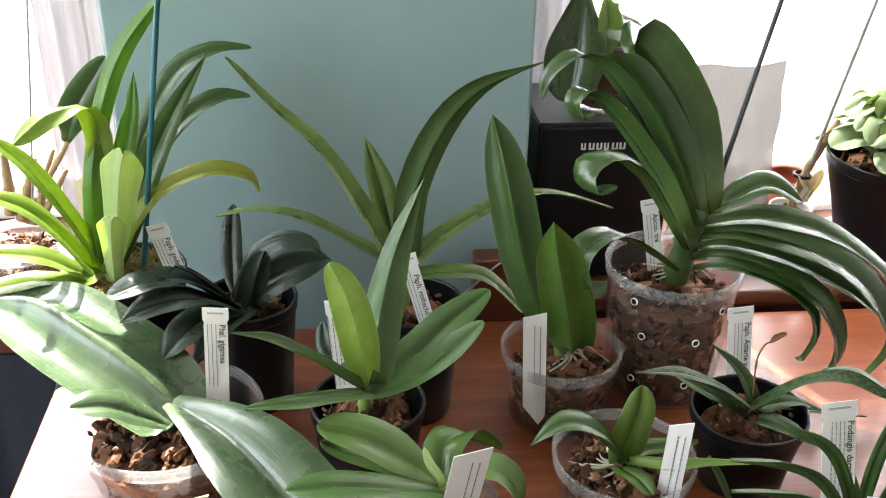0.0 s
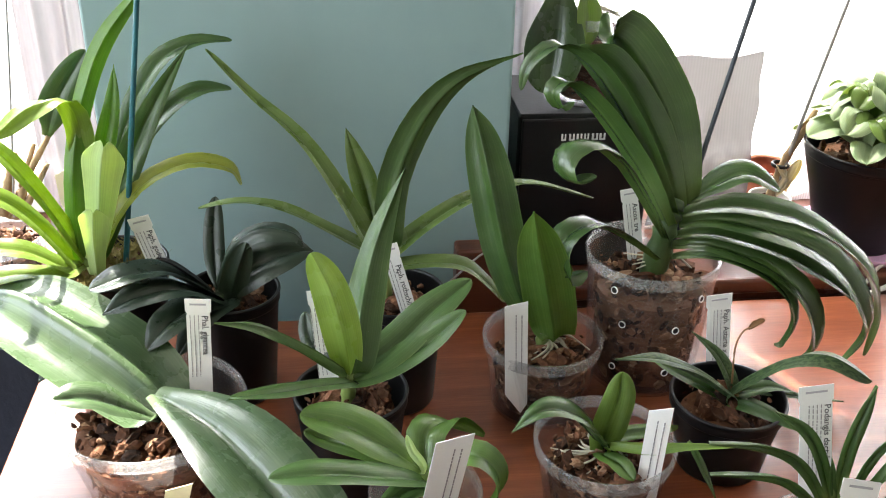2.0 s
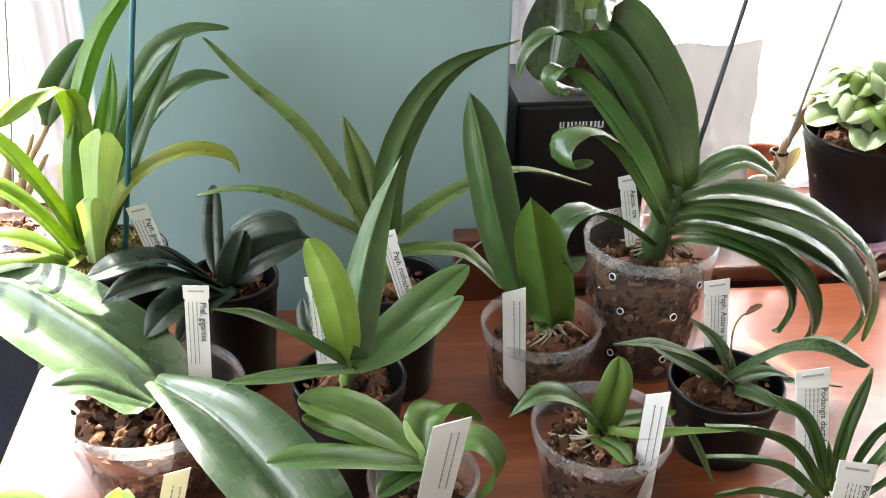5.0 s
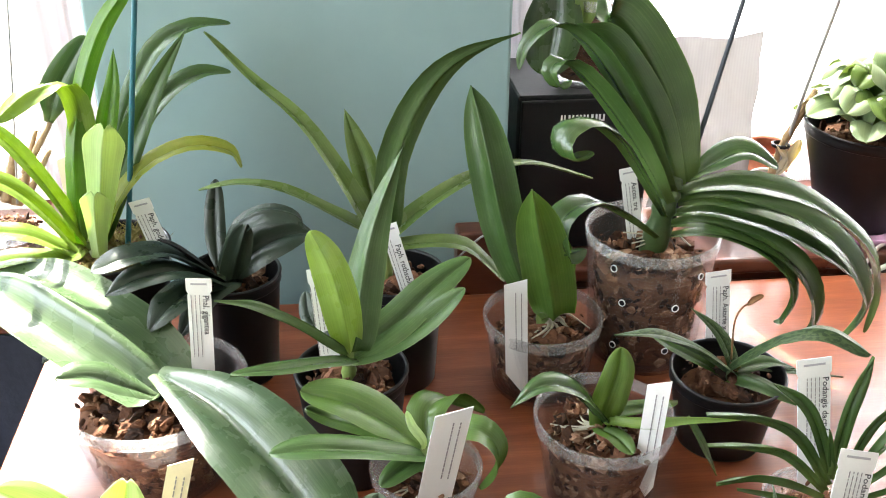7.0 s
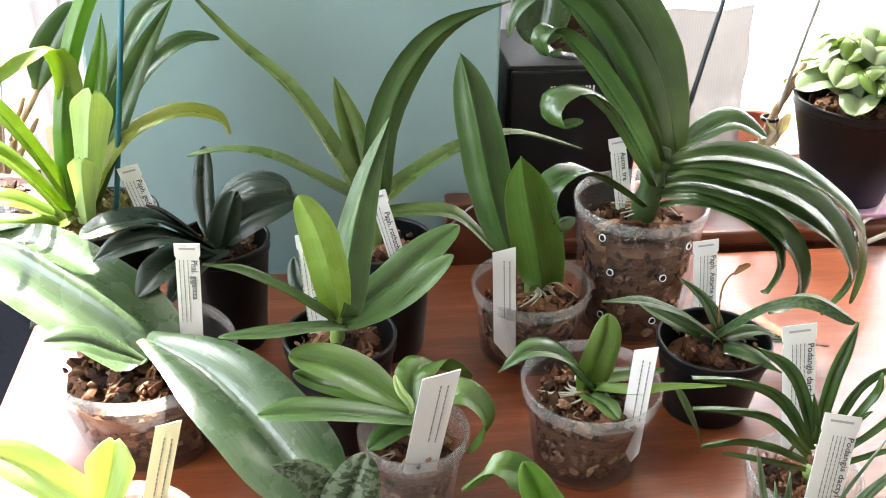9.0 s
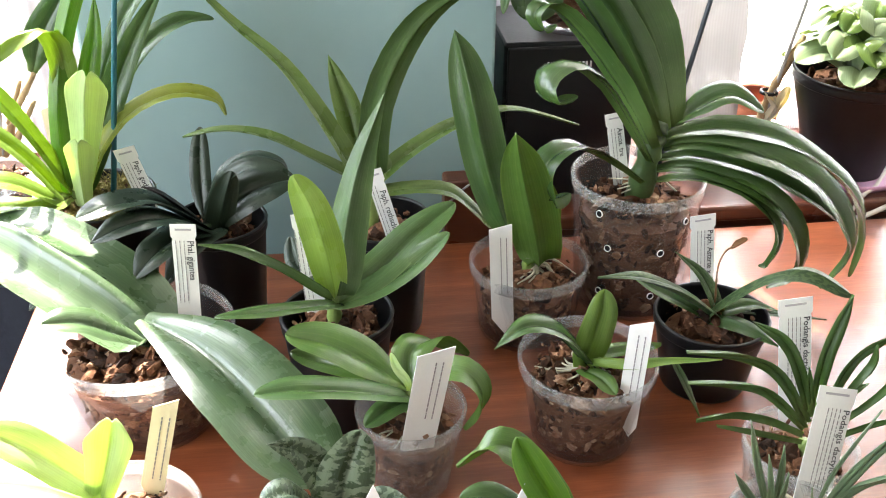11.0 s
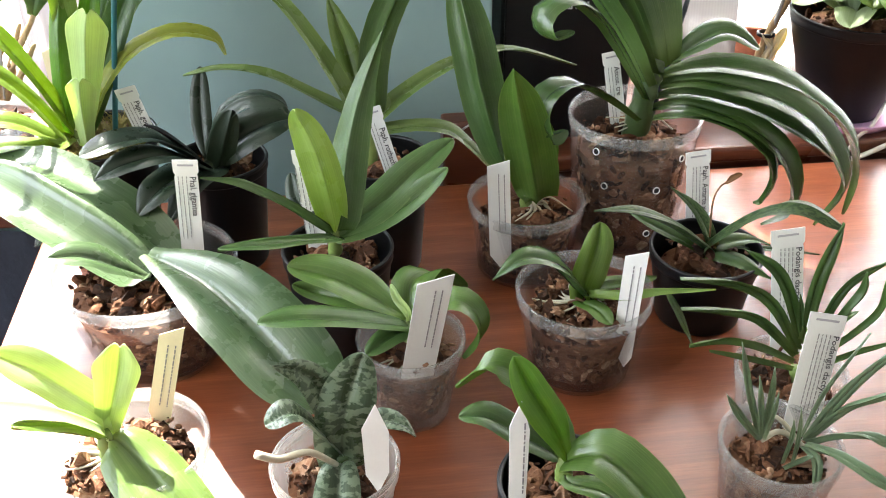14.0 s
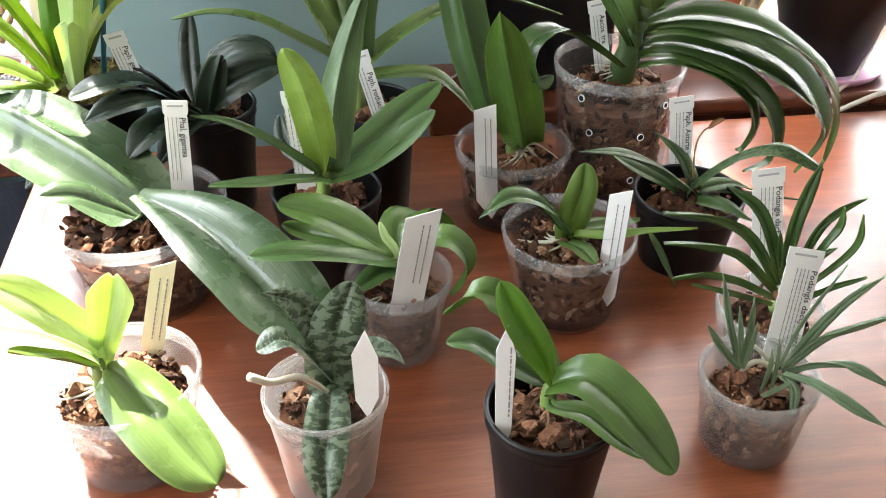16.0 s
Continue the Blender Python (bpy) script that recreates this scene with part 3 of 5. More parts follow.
horn = part("horn", box((0.131, WALL_Y - 0.030, 0.715), (0.190, WALL_Y - 0.0006, 0.818), 0.004, None, 3), SILL, right_sill)


def window(name, x0, x1, mullions, z1):
    z0, y = SILL_Z, 1.155
    bm = bmesh.new()
    for a, b in (((x0, y, z0), (x1, y + 0.05, z0 + 0.055)), ((x0, y, z1 - 0.055), (x1, y + 0.05, z1)),
                 ((x0, y, z0 + 0.056), (x0 + 0.05, y + 0.05, z1 - 0.056)), ((x1 - 0.05, y, z0 + 0.056), (x1, y + 0.05, z1 - 0.056))):
        box(a, b, 0.004, bm)
    ob = structure(name, bm, FRAME, "white framed window, bright daylight outside", "window")
    edges = [x0 + 0.05] + mullions + [x1 - 0.05]
    for m in mullions:
        part("mullion", box((m - 0.025, y, z0 + 0.056), (m + 0.025, y + 0.05, z1 - 0.056), 0.004), FRAME, ob)
    for a, b in zip(edges, edges[1:]):
        pane = part("pane", box((a + 0.02, y + 0.022, z0 + 0.05), (b - 0.02, y + 0.026, z1 - 0.05)), GLASS, ob)
        pane.visible_shadow = False


window("window_1", -1.449, -0.229, [-0.85], 2.149)
window("window_2", 0.188, 1.699, [0.95], 2.149)
# frame of the added side opening, out of view
window_3 = structure("window_3", box((-1.71, -0.749, 0.901), (-1.66, -0.70, 2.199)), FRAME, "added unseen side window with a white frame", "window")
part("frame_side", box((-1.71, 0.70, 0.901), (-1.66, 0.749, 2.199)), FRAME, window_3)
part("frame_top", box((-1.71, -0.70, 2.15), (-1.66, 0.70, 2.199)), FRAME, window_3)
part("frame_foot", box((-1.71, -0.70, 0.901), (-1.66, 0.70, 0.95)), FRAME, window_3)


def drape(name, x0, x1, y, z0, z1, folds, deep, material, label, category, lean=0.0, cols=90, rows=24):
    """Hanging cloth with soft folds."""
    verts, faces = [], []
    for i in range(rows + 1):
        for k in range(cols + 1):
            s, t = k / cols, i / rows
            w = math.sin(s * folds * 6.28 + 0.8 * math.sin(t * 2.3)) + 0.35 * math.sin(s * folds * 15 + 1.3 + t)
            verts.append((x0 + (x1 - x0) * s + lean * t, y + deep * w * (1.05 - 0.3 * t), z0 + (z1 - z0) * t))
    for i in range(rows):
        for k in range(cols):
            a = i * (cols + 1) + k
            faces.append((a, a + 1, a + cols + 2, a + cols + 1))
    return tagged(mesh_part(name, verts, faces, material, None, "", True), label, category)


drape("net_curtain", -0.335, -0.236, 1.10, SILL_Z, 2.1, 2.5, 0.010, NET, "white net curtain gathered beside the wall", "curtain")
drape("net_curtain", 0.196, 0.285, 1.115, SILL_Z, 1.37, 2, 0.008, NET, "white net curtain gathered behind the loudspeaker", "curtain")
# sheer added across the right window to weaken sun on the table
drape("net_curtain", 0.29, 1.68, 1.128, SILL_Z, 1.37, 16, 0.006, ADDED_SHEER, "added thin white sheer curtain that dims the window's sun", "curtain", 0.0, 220, 12)
# added out of view: stops direct sun, glows softly for sheen on the table
drape("window_blind", 0.24, 1.68, 1.138, 1.375, 2.13, 3, 0.001, ADDED_BLIND, "added unseen cloth blind that holds off sun and glows", "blind", 0.0, 30, 6)
# dark folded sheet in place of the shaded wall under the left sill
drape("dark_cloth", -1.3, -0.16, WALL_Y - 0.016, 0.0, 0.7108, 9, 0.006, SHADE_CLOTH, "dark navy folds standing in for the shade below the window sill", "cloth")


def ribbed_sleeve():
    """A ribbed translucent plant sleeve, slightly crumpled, leaning against the window."""
    verts, faces, cols, rows = [], [], 60, 26
    for i in range(rows + 1):
        for k in range(cols + 1):
            s, t = k / cols, i / rows
            p = Vector((s * 3, t * 4, 0.3))
            dy = 0.006 * noise.noise(p) + 0.0012 * noise.noise(p * 3)
            verts.append((0.385 + 0.125 * s + 0.006 * noise.noise(Vector((t * 5, 1, s))), 1.06 + 0.02 * t + dy, SILL_Z + 0.002 + (0.206 + 0.006 * s + 0.003 * math.sin(7 * s)) * t))
    for i in range(rows):
        for k in range(cols):
            a = i * (cols + 1) + k
            faces.append((a, a + 1, a + cols + 2, a + cols + 1))
    ob = tagged(mesh_part("plant_sleeve", verts, faces, SLEEVE, None, "", True), "ribbed translucent grey plant sleeve standing on the sill", "plant sleeve")
    edge = [verts[i * (cols + 1) + cols] for i in range(0, rows + 1, 2)]
    v, f = tube(edge, 0.0004, 0.0004, 30, 6)
    mesh_part("welded_seam", v, f, SLEEVE, ob, "", True)
    v, f = tube([verts[rows * (cols + 1) + k] for k in range(0, cols + 1, 4)], 0.0004, 0.0004, 40, 6)
    mesh_part("top_hem", v, f, SLEEVE, ob, "", True)
    return ob


ribbed_sleeve()


def table():
    ob = empty("table", 0.4, 0.5, 0.0, "reddish-brown cherry veneered table with a satin gloss", "table")
    part("tabletop", box((-0.688, -0.38, 0.722), (0.80, 0.408, 0.75), 0.004, None, 3), TABLE, ob)
    for x in (-0.63, 0.74):
        for y in (-0.32, 0.35):
            part("leg", box((x - 0.028, y - 0.028, 0.0), (x + 0.028, y + 0.028, 0.7215), 0.004), TABLE, ob)
    part("apron", box((-0.60, 0.335, 0.64), (0.71, 0.36, 0.7215), 0.002), TABLE, ob)
    part("apron", box((-0.60, -0.335, 0.64), (0.71, -0.31, 0.7215), 0.002), TABLE, ob)
    return ob


table()


def loudspeaker(x, y, z, wide, deep, high):
    ob = empty("loudspeaker", x, y, z, "black box loudspeaker with a greyer top, standing on the sill", "loudspeaker")
    part("cabinet", box((0, 0.006, 0), (wide, deep, high - 0.0012), 0.003), SPEAKER, ob)
    part("front", box((0.003, 0, 0.003), (wide - 0.003, 0.0055, high - 0.004), 0.002), SPEAKER, ob)
    part("top_panel", box((0.002, 0.008, high - 0.001), (wide - 0.002, deep - 0.002, high), 0.0004), GREY_TOP, ob)
    for k, w in enumerate((0.0060, 0.0072, 0.0072, 0.0060, 0.0080, 0.0078)):
        x0 = 0.046 + 0.0083 * k
        bm = box((x0, -0.0005, high - 0.0280), (x0 + w * 0.3, -0.0001, high - 0.0205))
        box((x0, -0.0005, high - 0.0280), (x0 + w * 0.85, -0.0001, high - 0.0264), 0, bm)
        box((x0 + w * 0.6, -0.0005, high - 0.0262), (x0 + w * 0.85, -0.0001, high - 0.0205), 0, bm)
        part("printed_mark", bm, SILVER_INK, ob)
    return ob


loudspeaker(0.2005, 0.965, SILL_Z, 0.150, 0.14, 0.185)


# ---- plants ----
def potted(name, x, y, z, r, h, foot, kind, seed, label, top=0.012, count=90, group="potted orchids", small=0.008, large=0.021):
    plant = empty(name, x, y, z, label, "potted plant", group)
    body, rim = {"clear": (CLEAR, RIMS), "milky": (FROST, RIMS), "opal": (OPAL, OPAL), "black": (BLACK, BLACK), "white": (WHITE_POT, WHITE_POT)}[kind]
    pot_walls(plant, r, h, foot, body, rim)
    filling(plant, r, h, foot, seed, kind in ("clear", "milky", "opal"), top, count, small, large)
    return plant


def stem(plant, r0, r1, *points, material=None, name="stem", knots=0.0, label="", sides=8):
    v, f = tube(points, r0, r1, 16, sides, knots, 3)
    return mesh_part(name, v, f, material or STEM, plant, label, True)


def roots(plant, x, y, z, spread, count, seed):
    """Pale aerial roots and fibres that creep over the bark."""
    rnd = random.Random(seed)
    for _ in range(count):
        a, d = rnd.uniform(0, 6.28), spread * rnd.uniform(0.5, 1.0)
        end = (x + d * math.cos(a), y + d * math.sin(a), z - 0.004 + rnd.uniform(-0.003, 0.003))
        mid = (x + 0.5 * d * math.cos(a + 0.5), y + 0.5 * d * math.sin(a + 0.5), z + rnd.uniform(0.001, 0.006))
        v, f = tube([(x, y, z + 0.004), mid, end], rnd.uniform(0.0008, 0.0022), 0.0006, 9, 6, 0.3, seed)
        mesh_part("root", v, f, ROOT, plant, "", True)

PETAL_DRY = plain("withered_bud", (0.22, 0.11, 0.045), 0.8, 0.35, 80, 0.6)


def drain_hole(plant, turn, z, r, size):
    """A round hole in the pot wall: a raised pale lip round a dark opening."""
    m = Matrix.Translation((0, 0, z)) @ Matrix.Rotation(radians(turn), 4, "Z") @ Matrix.Translation((r, 0, 0)) @ Matrix.Rotation(radians(83), 4, "Y")
    v, f = lathe([(size * 0.8, -0.0006), (size * 0.8, 0.0005), (size * 0.95, 0.0005), (size, -0.0006), (size * 0.8, -0.0006)], 20)
    lip = mesh_part("drain_hole", [m @ Vector(p) for p in v], f, WHITE_POT, plant, "", True)
    v, f = lathe([(0.0, -0.0003), (size * 0.79, -0.0003), (size * 0.79, -0.0012), (0.0, -0.0012)], 20)
    mesh_part("opening", [m @ Vector(p) for p in v], f, BLACK, lip)


def moss_top(plant, r, z):
    """A cushion of dry moss: short tangled strands over a mound."""
    rnd = random.Random(8)
    v, f = lathe([(0, z - 0.02), (r, z - 0.02), (r, z - 0.004), (r * 0.6, z + 0.002), (0, z + 0.004)], 32)
    mesh_part("moss_cushion", v, f, MOSS, plant, "", True)
    verts, faces = [], []
    for _ in range(900):
        a, d = rnd.uniform(0, 6.28), r * math.sqrt(rnd.random())
        p = Vector((d * math.cos(a), d * math.sin(a), z + 0.003 * (1 - d / r)))
        q = p + Vector((rnd.uniform(-1, 1), rnd.uniform(-1, 1), rnd.uniform(0.2, 1.3))) * 0.006
        e = q + Vector((rnd.uniform(-1, 1), rnd.uniform(-1, 1), rnd.uniform(-0.5, 0.8))) * 0.006
        w = Vector((rnd.uniform(-1, 1), rnd.uniform(-1, 1), 0.2)).normalized() * 0.0007
        b = len(verts)
        verts += [p - w, p + w, q + w, q - w, e]
        faces += [(b, b + 1, b + 2, b + 3), (b + 3, b + 2, b + 4)]
    tagged(mesh_part("loose_moss", verts, faces, MOSS, plant), kind="stuff")


plant = potted("potted_orchid", -0.205, 0.815, 0.75, 0.055, 0.128, 0.75, "black", 1, "bright lime-green strap-leaved orchid in a mossy pot", 0.006, 60, small=0.006, large=0.014)
leaf(plant, VIVID, "strap", 0.0176, 0, 0, 0.45, (-0.017, -0.004, 0.132), (-0.021, -0.005, 0.141), (-0.021, 0.010, 0.201), (-0.009, 0.025, 0.263), (0.015, 0.035, 0.320), (0.052, 0.045, 0.365))
leaf(plant, VIVID, "lance", 0.0199, 0, 0, 0.30, (-0.015, -0.001, 0.132), (-0.013, 0.005, 0.141), (0.006, 0.020, 0.223), (0.018, 0.030, 0.269), (0.022, 0.040, 0.301))
leaf(plant, PALE_SUNLIT, "heart", 0.0357, 0, 0, 0.55, (-0.012, -0.007, 0.134), (-0.005, -0.015, 0.146), (0.005, -0.020, 0.187), (0.013, -0.025, 0.226), (0.020, -0.030, 0.254))
leaf(plant, PALE_SUNLIT, "heart", 0.0263, 0, 0, 0.50, (-0.012, -0.010, 0.129), (-0.004, -0.025, 0.129), (-0.001, -0.030, 0.159), (0.002, -0.035, 0.181), (0.005, -0.040, 0.198))
# windowward leaves: their sunlight is partly in the brighter lime colour
leaf(plant, LIME_SUNLIT, "strap", 0.0222, -78, -24, 0.30, (-0.018, -0.004, 0.135), (-0.023, -0.005, 0.150), (-0.044, -0.010, 0.200), (-0.064, -0.015, 0.237), (-0.086, -0.020, 0.264))
leaf(plant, LIME_SUNLIT, "strap", 0.0244, -69, -23, 0.30, (-0.019, -0.004, 0.129), (-0.027, -0.005, 0.131), (-0.047, -0.015, 0.172), (-0.069, -0.020, 0.200), (-0.096, -0.025, 0.216))
leaf(plant, LIME_SUNLIT, "strap", 0.0245, -65, -16, 0.30, (-0.020, -0.007, 0.130), (-0.031, -0.015, 0.132), (-0.057, -0.025, 0.154), (-0.083, -0.030, 0.162), (-0.108, -0.035, 0.166))
leaf(plant, LIME_SUNLIT, "strap", 0.0235, -59, -9, 0.30, (-0.021, -0.010, 0.129), (-0.034, -0.025, 0.131), (-0.062, -0.035, 0.139), (-0.089, -0.040, 0.137), (-0.111, -0.045, 0.135))
leaf(plant, LIME_SUNLIT, "strap", 0.0243, 176, 2, 0.30, (-0.016, 0.000, 0.133), (-0.018, 0.010, 0.145), (-0.010, 0.020, 0.229), (-0.015, 0.015, 0.275), (-0.043, 0.000, 0.276), (-0.071, -0.015, 0.257))
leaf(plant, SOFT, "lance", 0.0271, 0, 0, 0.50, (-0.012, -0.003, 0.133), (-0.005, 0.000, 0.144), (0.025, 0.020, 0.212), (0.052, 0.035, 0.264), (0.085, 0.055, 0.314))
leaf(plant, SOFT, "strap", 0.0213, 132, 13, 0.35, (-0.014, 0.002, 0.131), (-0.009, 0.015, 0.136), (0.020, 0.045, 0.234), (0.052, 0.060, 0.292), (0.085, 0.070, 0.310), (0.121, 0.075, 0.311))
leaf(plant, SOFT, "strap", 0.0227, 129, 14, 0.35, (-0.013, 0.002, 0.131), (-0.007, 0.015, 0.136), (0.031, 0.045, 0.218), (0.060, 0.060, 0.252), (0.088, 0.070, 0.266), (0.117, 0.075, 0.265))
leaf(plant, YELLOW, "strap", 0.0203, 106, 19, 0.35, (-0.011, -0.004, 0.132), (-0.002, -0.005, 0.140), (0.013, 0.000, 0.172), (0.040, 0.010, 0.202), (0.079, 0.020, 0.216), (0.113, 0.025, 0.208), (0.124, 0.025, 0.190))
moss_top(plant, 0.050, 0.122)
stem(plant, 0.0075, 0.0045, (-0.014, -0.004, 0.084), (-0.015, -0.004, 0.119), (-0.015, -0.004, 0.137), knots=0.2)

plant = potted("potted_orchid", -0.093, 0.79, 0.75, 0.044, 0.11, 0.78, "black", 2, "dark-leaved moth orchid in a black plastic pot", 0.01, 60, small=0.008, large=0.02)
leaf(plant, DARK, "oval", 0.0194, 0, 0, 0.25, (-0.012, -0.005, 0.112), (-0.014, 0.010, 0.128), (-0.014, 0.025, 0.158), (-0.011, 0.035, 0.186))
leaf(plant, DARK, "oval", 0.0249, 0, 0, 0.25, (-0.008, -0.013, 0.105), (-0.001, -0.015, 0.107), (0.008, -0.015, 0.136), (0.018, -0.015, 0.164))
leaf(plant, DARK, "ovate", 0.0228, 88, 25, 0.30, (-0.011, -0.008, 0.108), (-0.012, 0.000, 0.116), (0.006, -0.005, 0.155), (0.032, -0.010, 0.173), (0.059, -0.015, 0.170), (0.068, -0.020, 0.159))
leaf(plant, DARK, "ovate", 0.0428, 103, 29, 0.25, (-0.007, -0.008, 0.107), (0.000, -0.000, 0.113), (0.029, 0.000, 0.134), (0.055, 0.005, 0.142), (0.075, 0.010, 0.140))
leaf(plant, PURPLE, "lance", 0.0165, -54, -8, 0.30, (-0.013, -0.011, 0.108), (-0.019, -0.010, 0.116), (-0.032, -0.025, 0.140), (-0.043, -0.040, 0.160), (-0.053, -0.050, 0.171))
leaf(plant, DARK, "strap", 0.0314, -54, -5, 0.30, (-0.013, -0.014, 0.109), (-0.017, -0.020, 0.119), (-0.048, -0.040, 0.153), (-0.076, -0.060, 0.161), (-0.106, -0.070, 0.154))
leaf(plant, DARK, "ovate", 0.0379, -37, -9, 0.30, (-0.012, -0.017, 0.108), (-0.014, -0.030, 0.115), (-0.040, -0.055, 0.142), (-0.070, -0.070, 0.145), (-0.096, -0.080, 0.136))
leaf(plant, DARK, "ovate", 0.0384, -29, -4, 0.30, (-0.011, -0.014, 0.105), (-0.011, -0.020, 0.108), (-0.030, -0.050, 0.121), (-0.049, -0.075, 0.118), (-0.065, -0.090, 0.103))
leaf(plant, DARK, "ovate", 0.0342, -29, -4, 0.30, (-0.009, -0.014, 0.105), (-0.006, -0.020, 0.107), (-0.023, -0.050, 0.109), (-0.043, -0.075, 0.086))
leaf(plant, DARK, "ovate", 0.0389, -66, 0, 0.25, (-0.082, -0.070, 0.090), (-0.127, -0.088, 0.105), (-0.150, -0.100, 0.087))
stem(plant, 0.0075, 0.0045, (-0.009, -0.011, 0.059), (-0.010, -0.012, 0.094), (-0.010, -0.012, 0.112), material=SHEATH, knots=0.2)

plant = potted("potted_orchid", 0.055, 0.765, 0.75, 0.045, 0.115, 0.78, "black", 3, "slipper orchid with long arching strap leaves in black pot", 0.01, 60, small=0.008, large=0.02)
leaf(plant, OLIVE, "taper", 0.0213, -117, -13, 0.60, (-0.014, 0.002, 0.149), (-0.021, 0.000, 0.160), (-0.047, 0.010, 0.208), (-0.079, 0.035, 0.250), (-0.121, 0.060, 0.282), (-0.157, 0.075, 0.318))
leaf(plant, OLIVE, "taper", 0.0184, -92, -10, 0.50, (-0.014, 0.002, 0.148), (-0.021, 0.000, 0.155), (-0.057, 0.000, 0.178), (-0.095, 0.005, 0.198), (-0.133, 0.010, 0.204), (-0.168, 0.010, 0.199))
leaf(plant, OLIVE, "lance", 0.0249, 10, 0, 0.35, (-0.012, 0.007, 0.149), (-0.015, 0.015, 0.160), (-0.025, 0.035, 0.204), (-0.033, 0.045, 0.229), (-0.040, 0.055, 0.251))
leaf(plant, SOFT, "lance", 0.0326, 25, 0, 0.30, (-0.009, 0.002, 0.148), (-0.005, 0.000, 0.157), (0.001, 0.020, 0.213), (0.028, 0.045, 0.262), (0.064, 0.065, 0.291), (0.121, 0.085, 0.307))
leaf(plant, OLIVE, "taper", 0.0210, 121, 12, 0.45, (-0.008, 0.004, 0.147), (-0.001, 0.005, 0.154), (0.033, 0.025, 0.171), (0.078, 0.055, 0.181), (0.134, 0.085, 0.179), (0.208, 0.115, 0.146))
leaf(plant, OLIVE, "strap", 0.0182, 88, 15, 0.35, (-0.008, 0.002, 0.143), (-0.001, 0.000, 0.141), (0.032, 0.000, 0.143), (0.062, 0.000, 0.138), (0.083, 0.000, 0.119), (0.100, 0.000, 0.098))
stem(plant, 0.0075, 0.0045, (-0.009, 0.003, 0.099), (-0.011, 0.003, 0.134), (-0.011, 0.003, 0.152), knots=0.2)

plant = potted("potted_orchid", 0.01, 0.64, 0.75, 0.0462, 0.1, 0.76, "black", 4, "slipper orchid with grey-green leaves in black pot", 0.01, 110, small=0.009, large=0.021)
# leaf in the pier's shadow, its backlight put into the colour
leaf(plant, BACKLIT, "oval", 0.0303, 10, 0, 0.40, (-0.002, -0.007, 0.117), (-0.001, -0.010, 0.128), (-0.006, -0.010, 0.166), (-0.014, -0.005, 0.198), (-0.026, 0.000, 0.224))
leaf(plant, SAGE, "lance", 0.0324, -15, 0, 0.50, (-0.000, -0.005, 0.118), (0.005, -0.005, 0.129), (0.012, 0.020, 0.165), (0.026, 0.050, 0.208), (0.048, 0.060, 0.263))
leaf(plant, SAGE, "oval", 0.0344, 123, 18, 0.30, (0.000, -0.005, 0.114), (0.006, -0.005, 0.117), (0.039, 0.020, 0.127), (0.068, 0.040, 0.144), (0.103, 0.060, 0.161))
leaf(plant, SAGE, "oval", 0.0293, 108, 10, 0.30, (0.001, -0.007, 0.114), (0.007, -0.010, 0.116), (0.038, 0.005, 0.120), (0.066, 0.015, 0.133), (0.094, 0.025, 0.153))
leaf(plant, SAGE, "lance", 0.0215, -68, -6, 0.30, (-0.003, -0.007, 0.116), (-0.006, -0.010, 0.125), (-0.035, -0.020, 0.156), (-0.066, -0.030, 0.181), (-0.095, -0.040, 0.192))
leaf(plant, SAGE, "oval", 0.0237, -40, 0, 0.25, (-0.002, -0.010, 0.115), (-0.002, -0.020, 0.120), (-0.028, -0.040, 0.132), (-0.055, -0.060, 0.143), (-0.085, -0.075, 0.152))
leaf(plant, DARK, "oval", 0.0162, -20, 0, 0.25, (-0.009, 0.002, 0.116), (-0.024, 0.020, 0.124), (-0.032, 0.030, 0.134), (-0.034, 0.040, 0.149))
stem(plant, 0.0075, 0.0045, (-0.002, -0.005, 0.068), (-0.002, -0.006, 0.103), (-0.002, -0.006, 0.121), knots=0.2)

plant = potted("potted_orchid", 0.188, 0.743, 0.75, 0.0555, 0.076, 0.8, "clear", 5, "two stiff upright oval leaves in a low clear pot", 0.017, 120, small=0.007, large=0.02)
leaf(plant, MID, "ovate", 0.0416, -10, 0, 0.45, (-0.007, 0.002, 0.090), (-0.023, 0.002, 0.113), (-0.037, 0.022, 0.159), (-0.047, 0.042, 0.211), (-0.055, 0.057, 0.247), (-0.062, 0.067, 0.273))
leaf(plant, BRIGHT, "ovate", 0.0466, -8, 0, 0.30, (0.003, -0.001, 0.079), (0.009, -0.008, 0.076), (-0.004, -0.023, 0.133), (-0.018, -0.038, 0.186), (-0.027, -0.048, 0.224))
leaf(plant, BRIGHT, "oval", 0.0236, 30, 0, 0.25, (0.005, 0.005, 0.080), (0.016, 0.012, 0.081), (0.025, 0.017, 0.111), (0.018, 0.022, 0.143))
roots(plant, 0.006, 0.002, 0.062, 0.042, 10, 5)
stem(plant, 0.0075, 0.0045, (0.000, 0.002, 0.035), (0.000, 0.002, 0.070), (0.000, 0.002, 0.088), knots=0.2)

plant = potted("potted_orchid", 0.3, 0.79, 0.75, 0.0641, 0.134, 0.82, "clear", 6, "large glossy strap-leaved orchid in a tall clear pot", 0.026, 120, small=0.009, large=0.026)
leaf(plant, GLOSS, "clasp", 0.0530, -28, 0, -0.50, (0.029, -0.000, 0.180), (0.014, 0.025, 0.242), (-0.009, 0.050, 0.291), (-0.034, 0.065, 0.320), (-0.053, 0.070, 0.319))
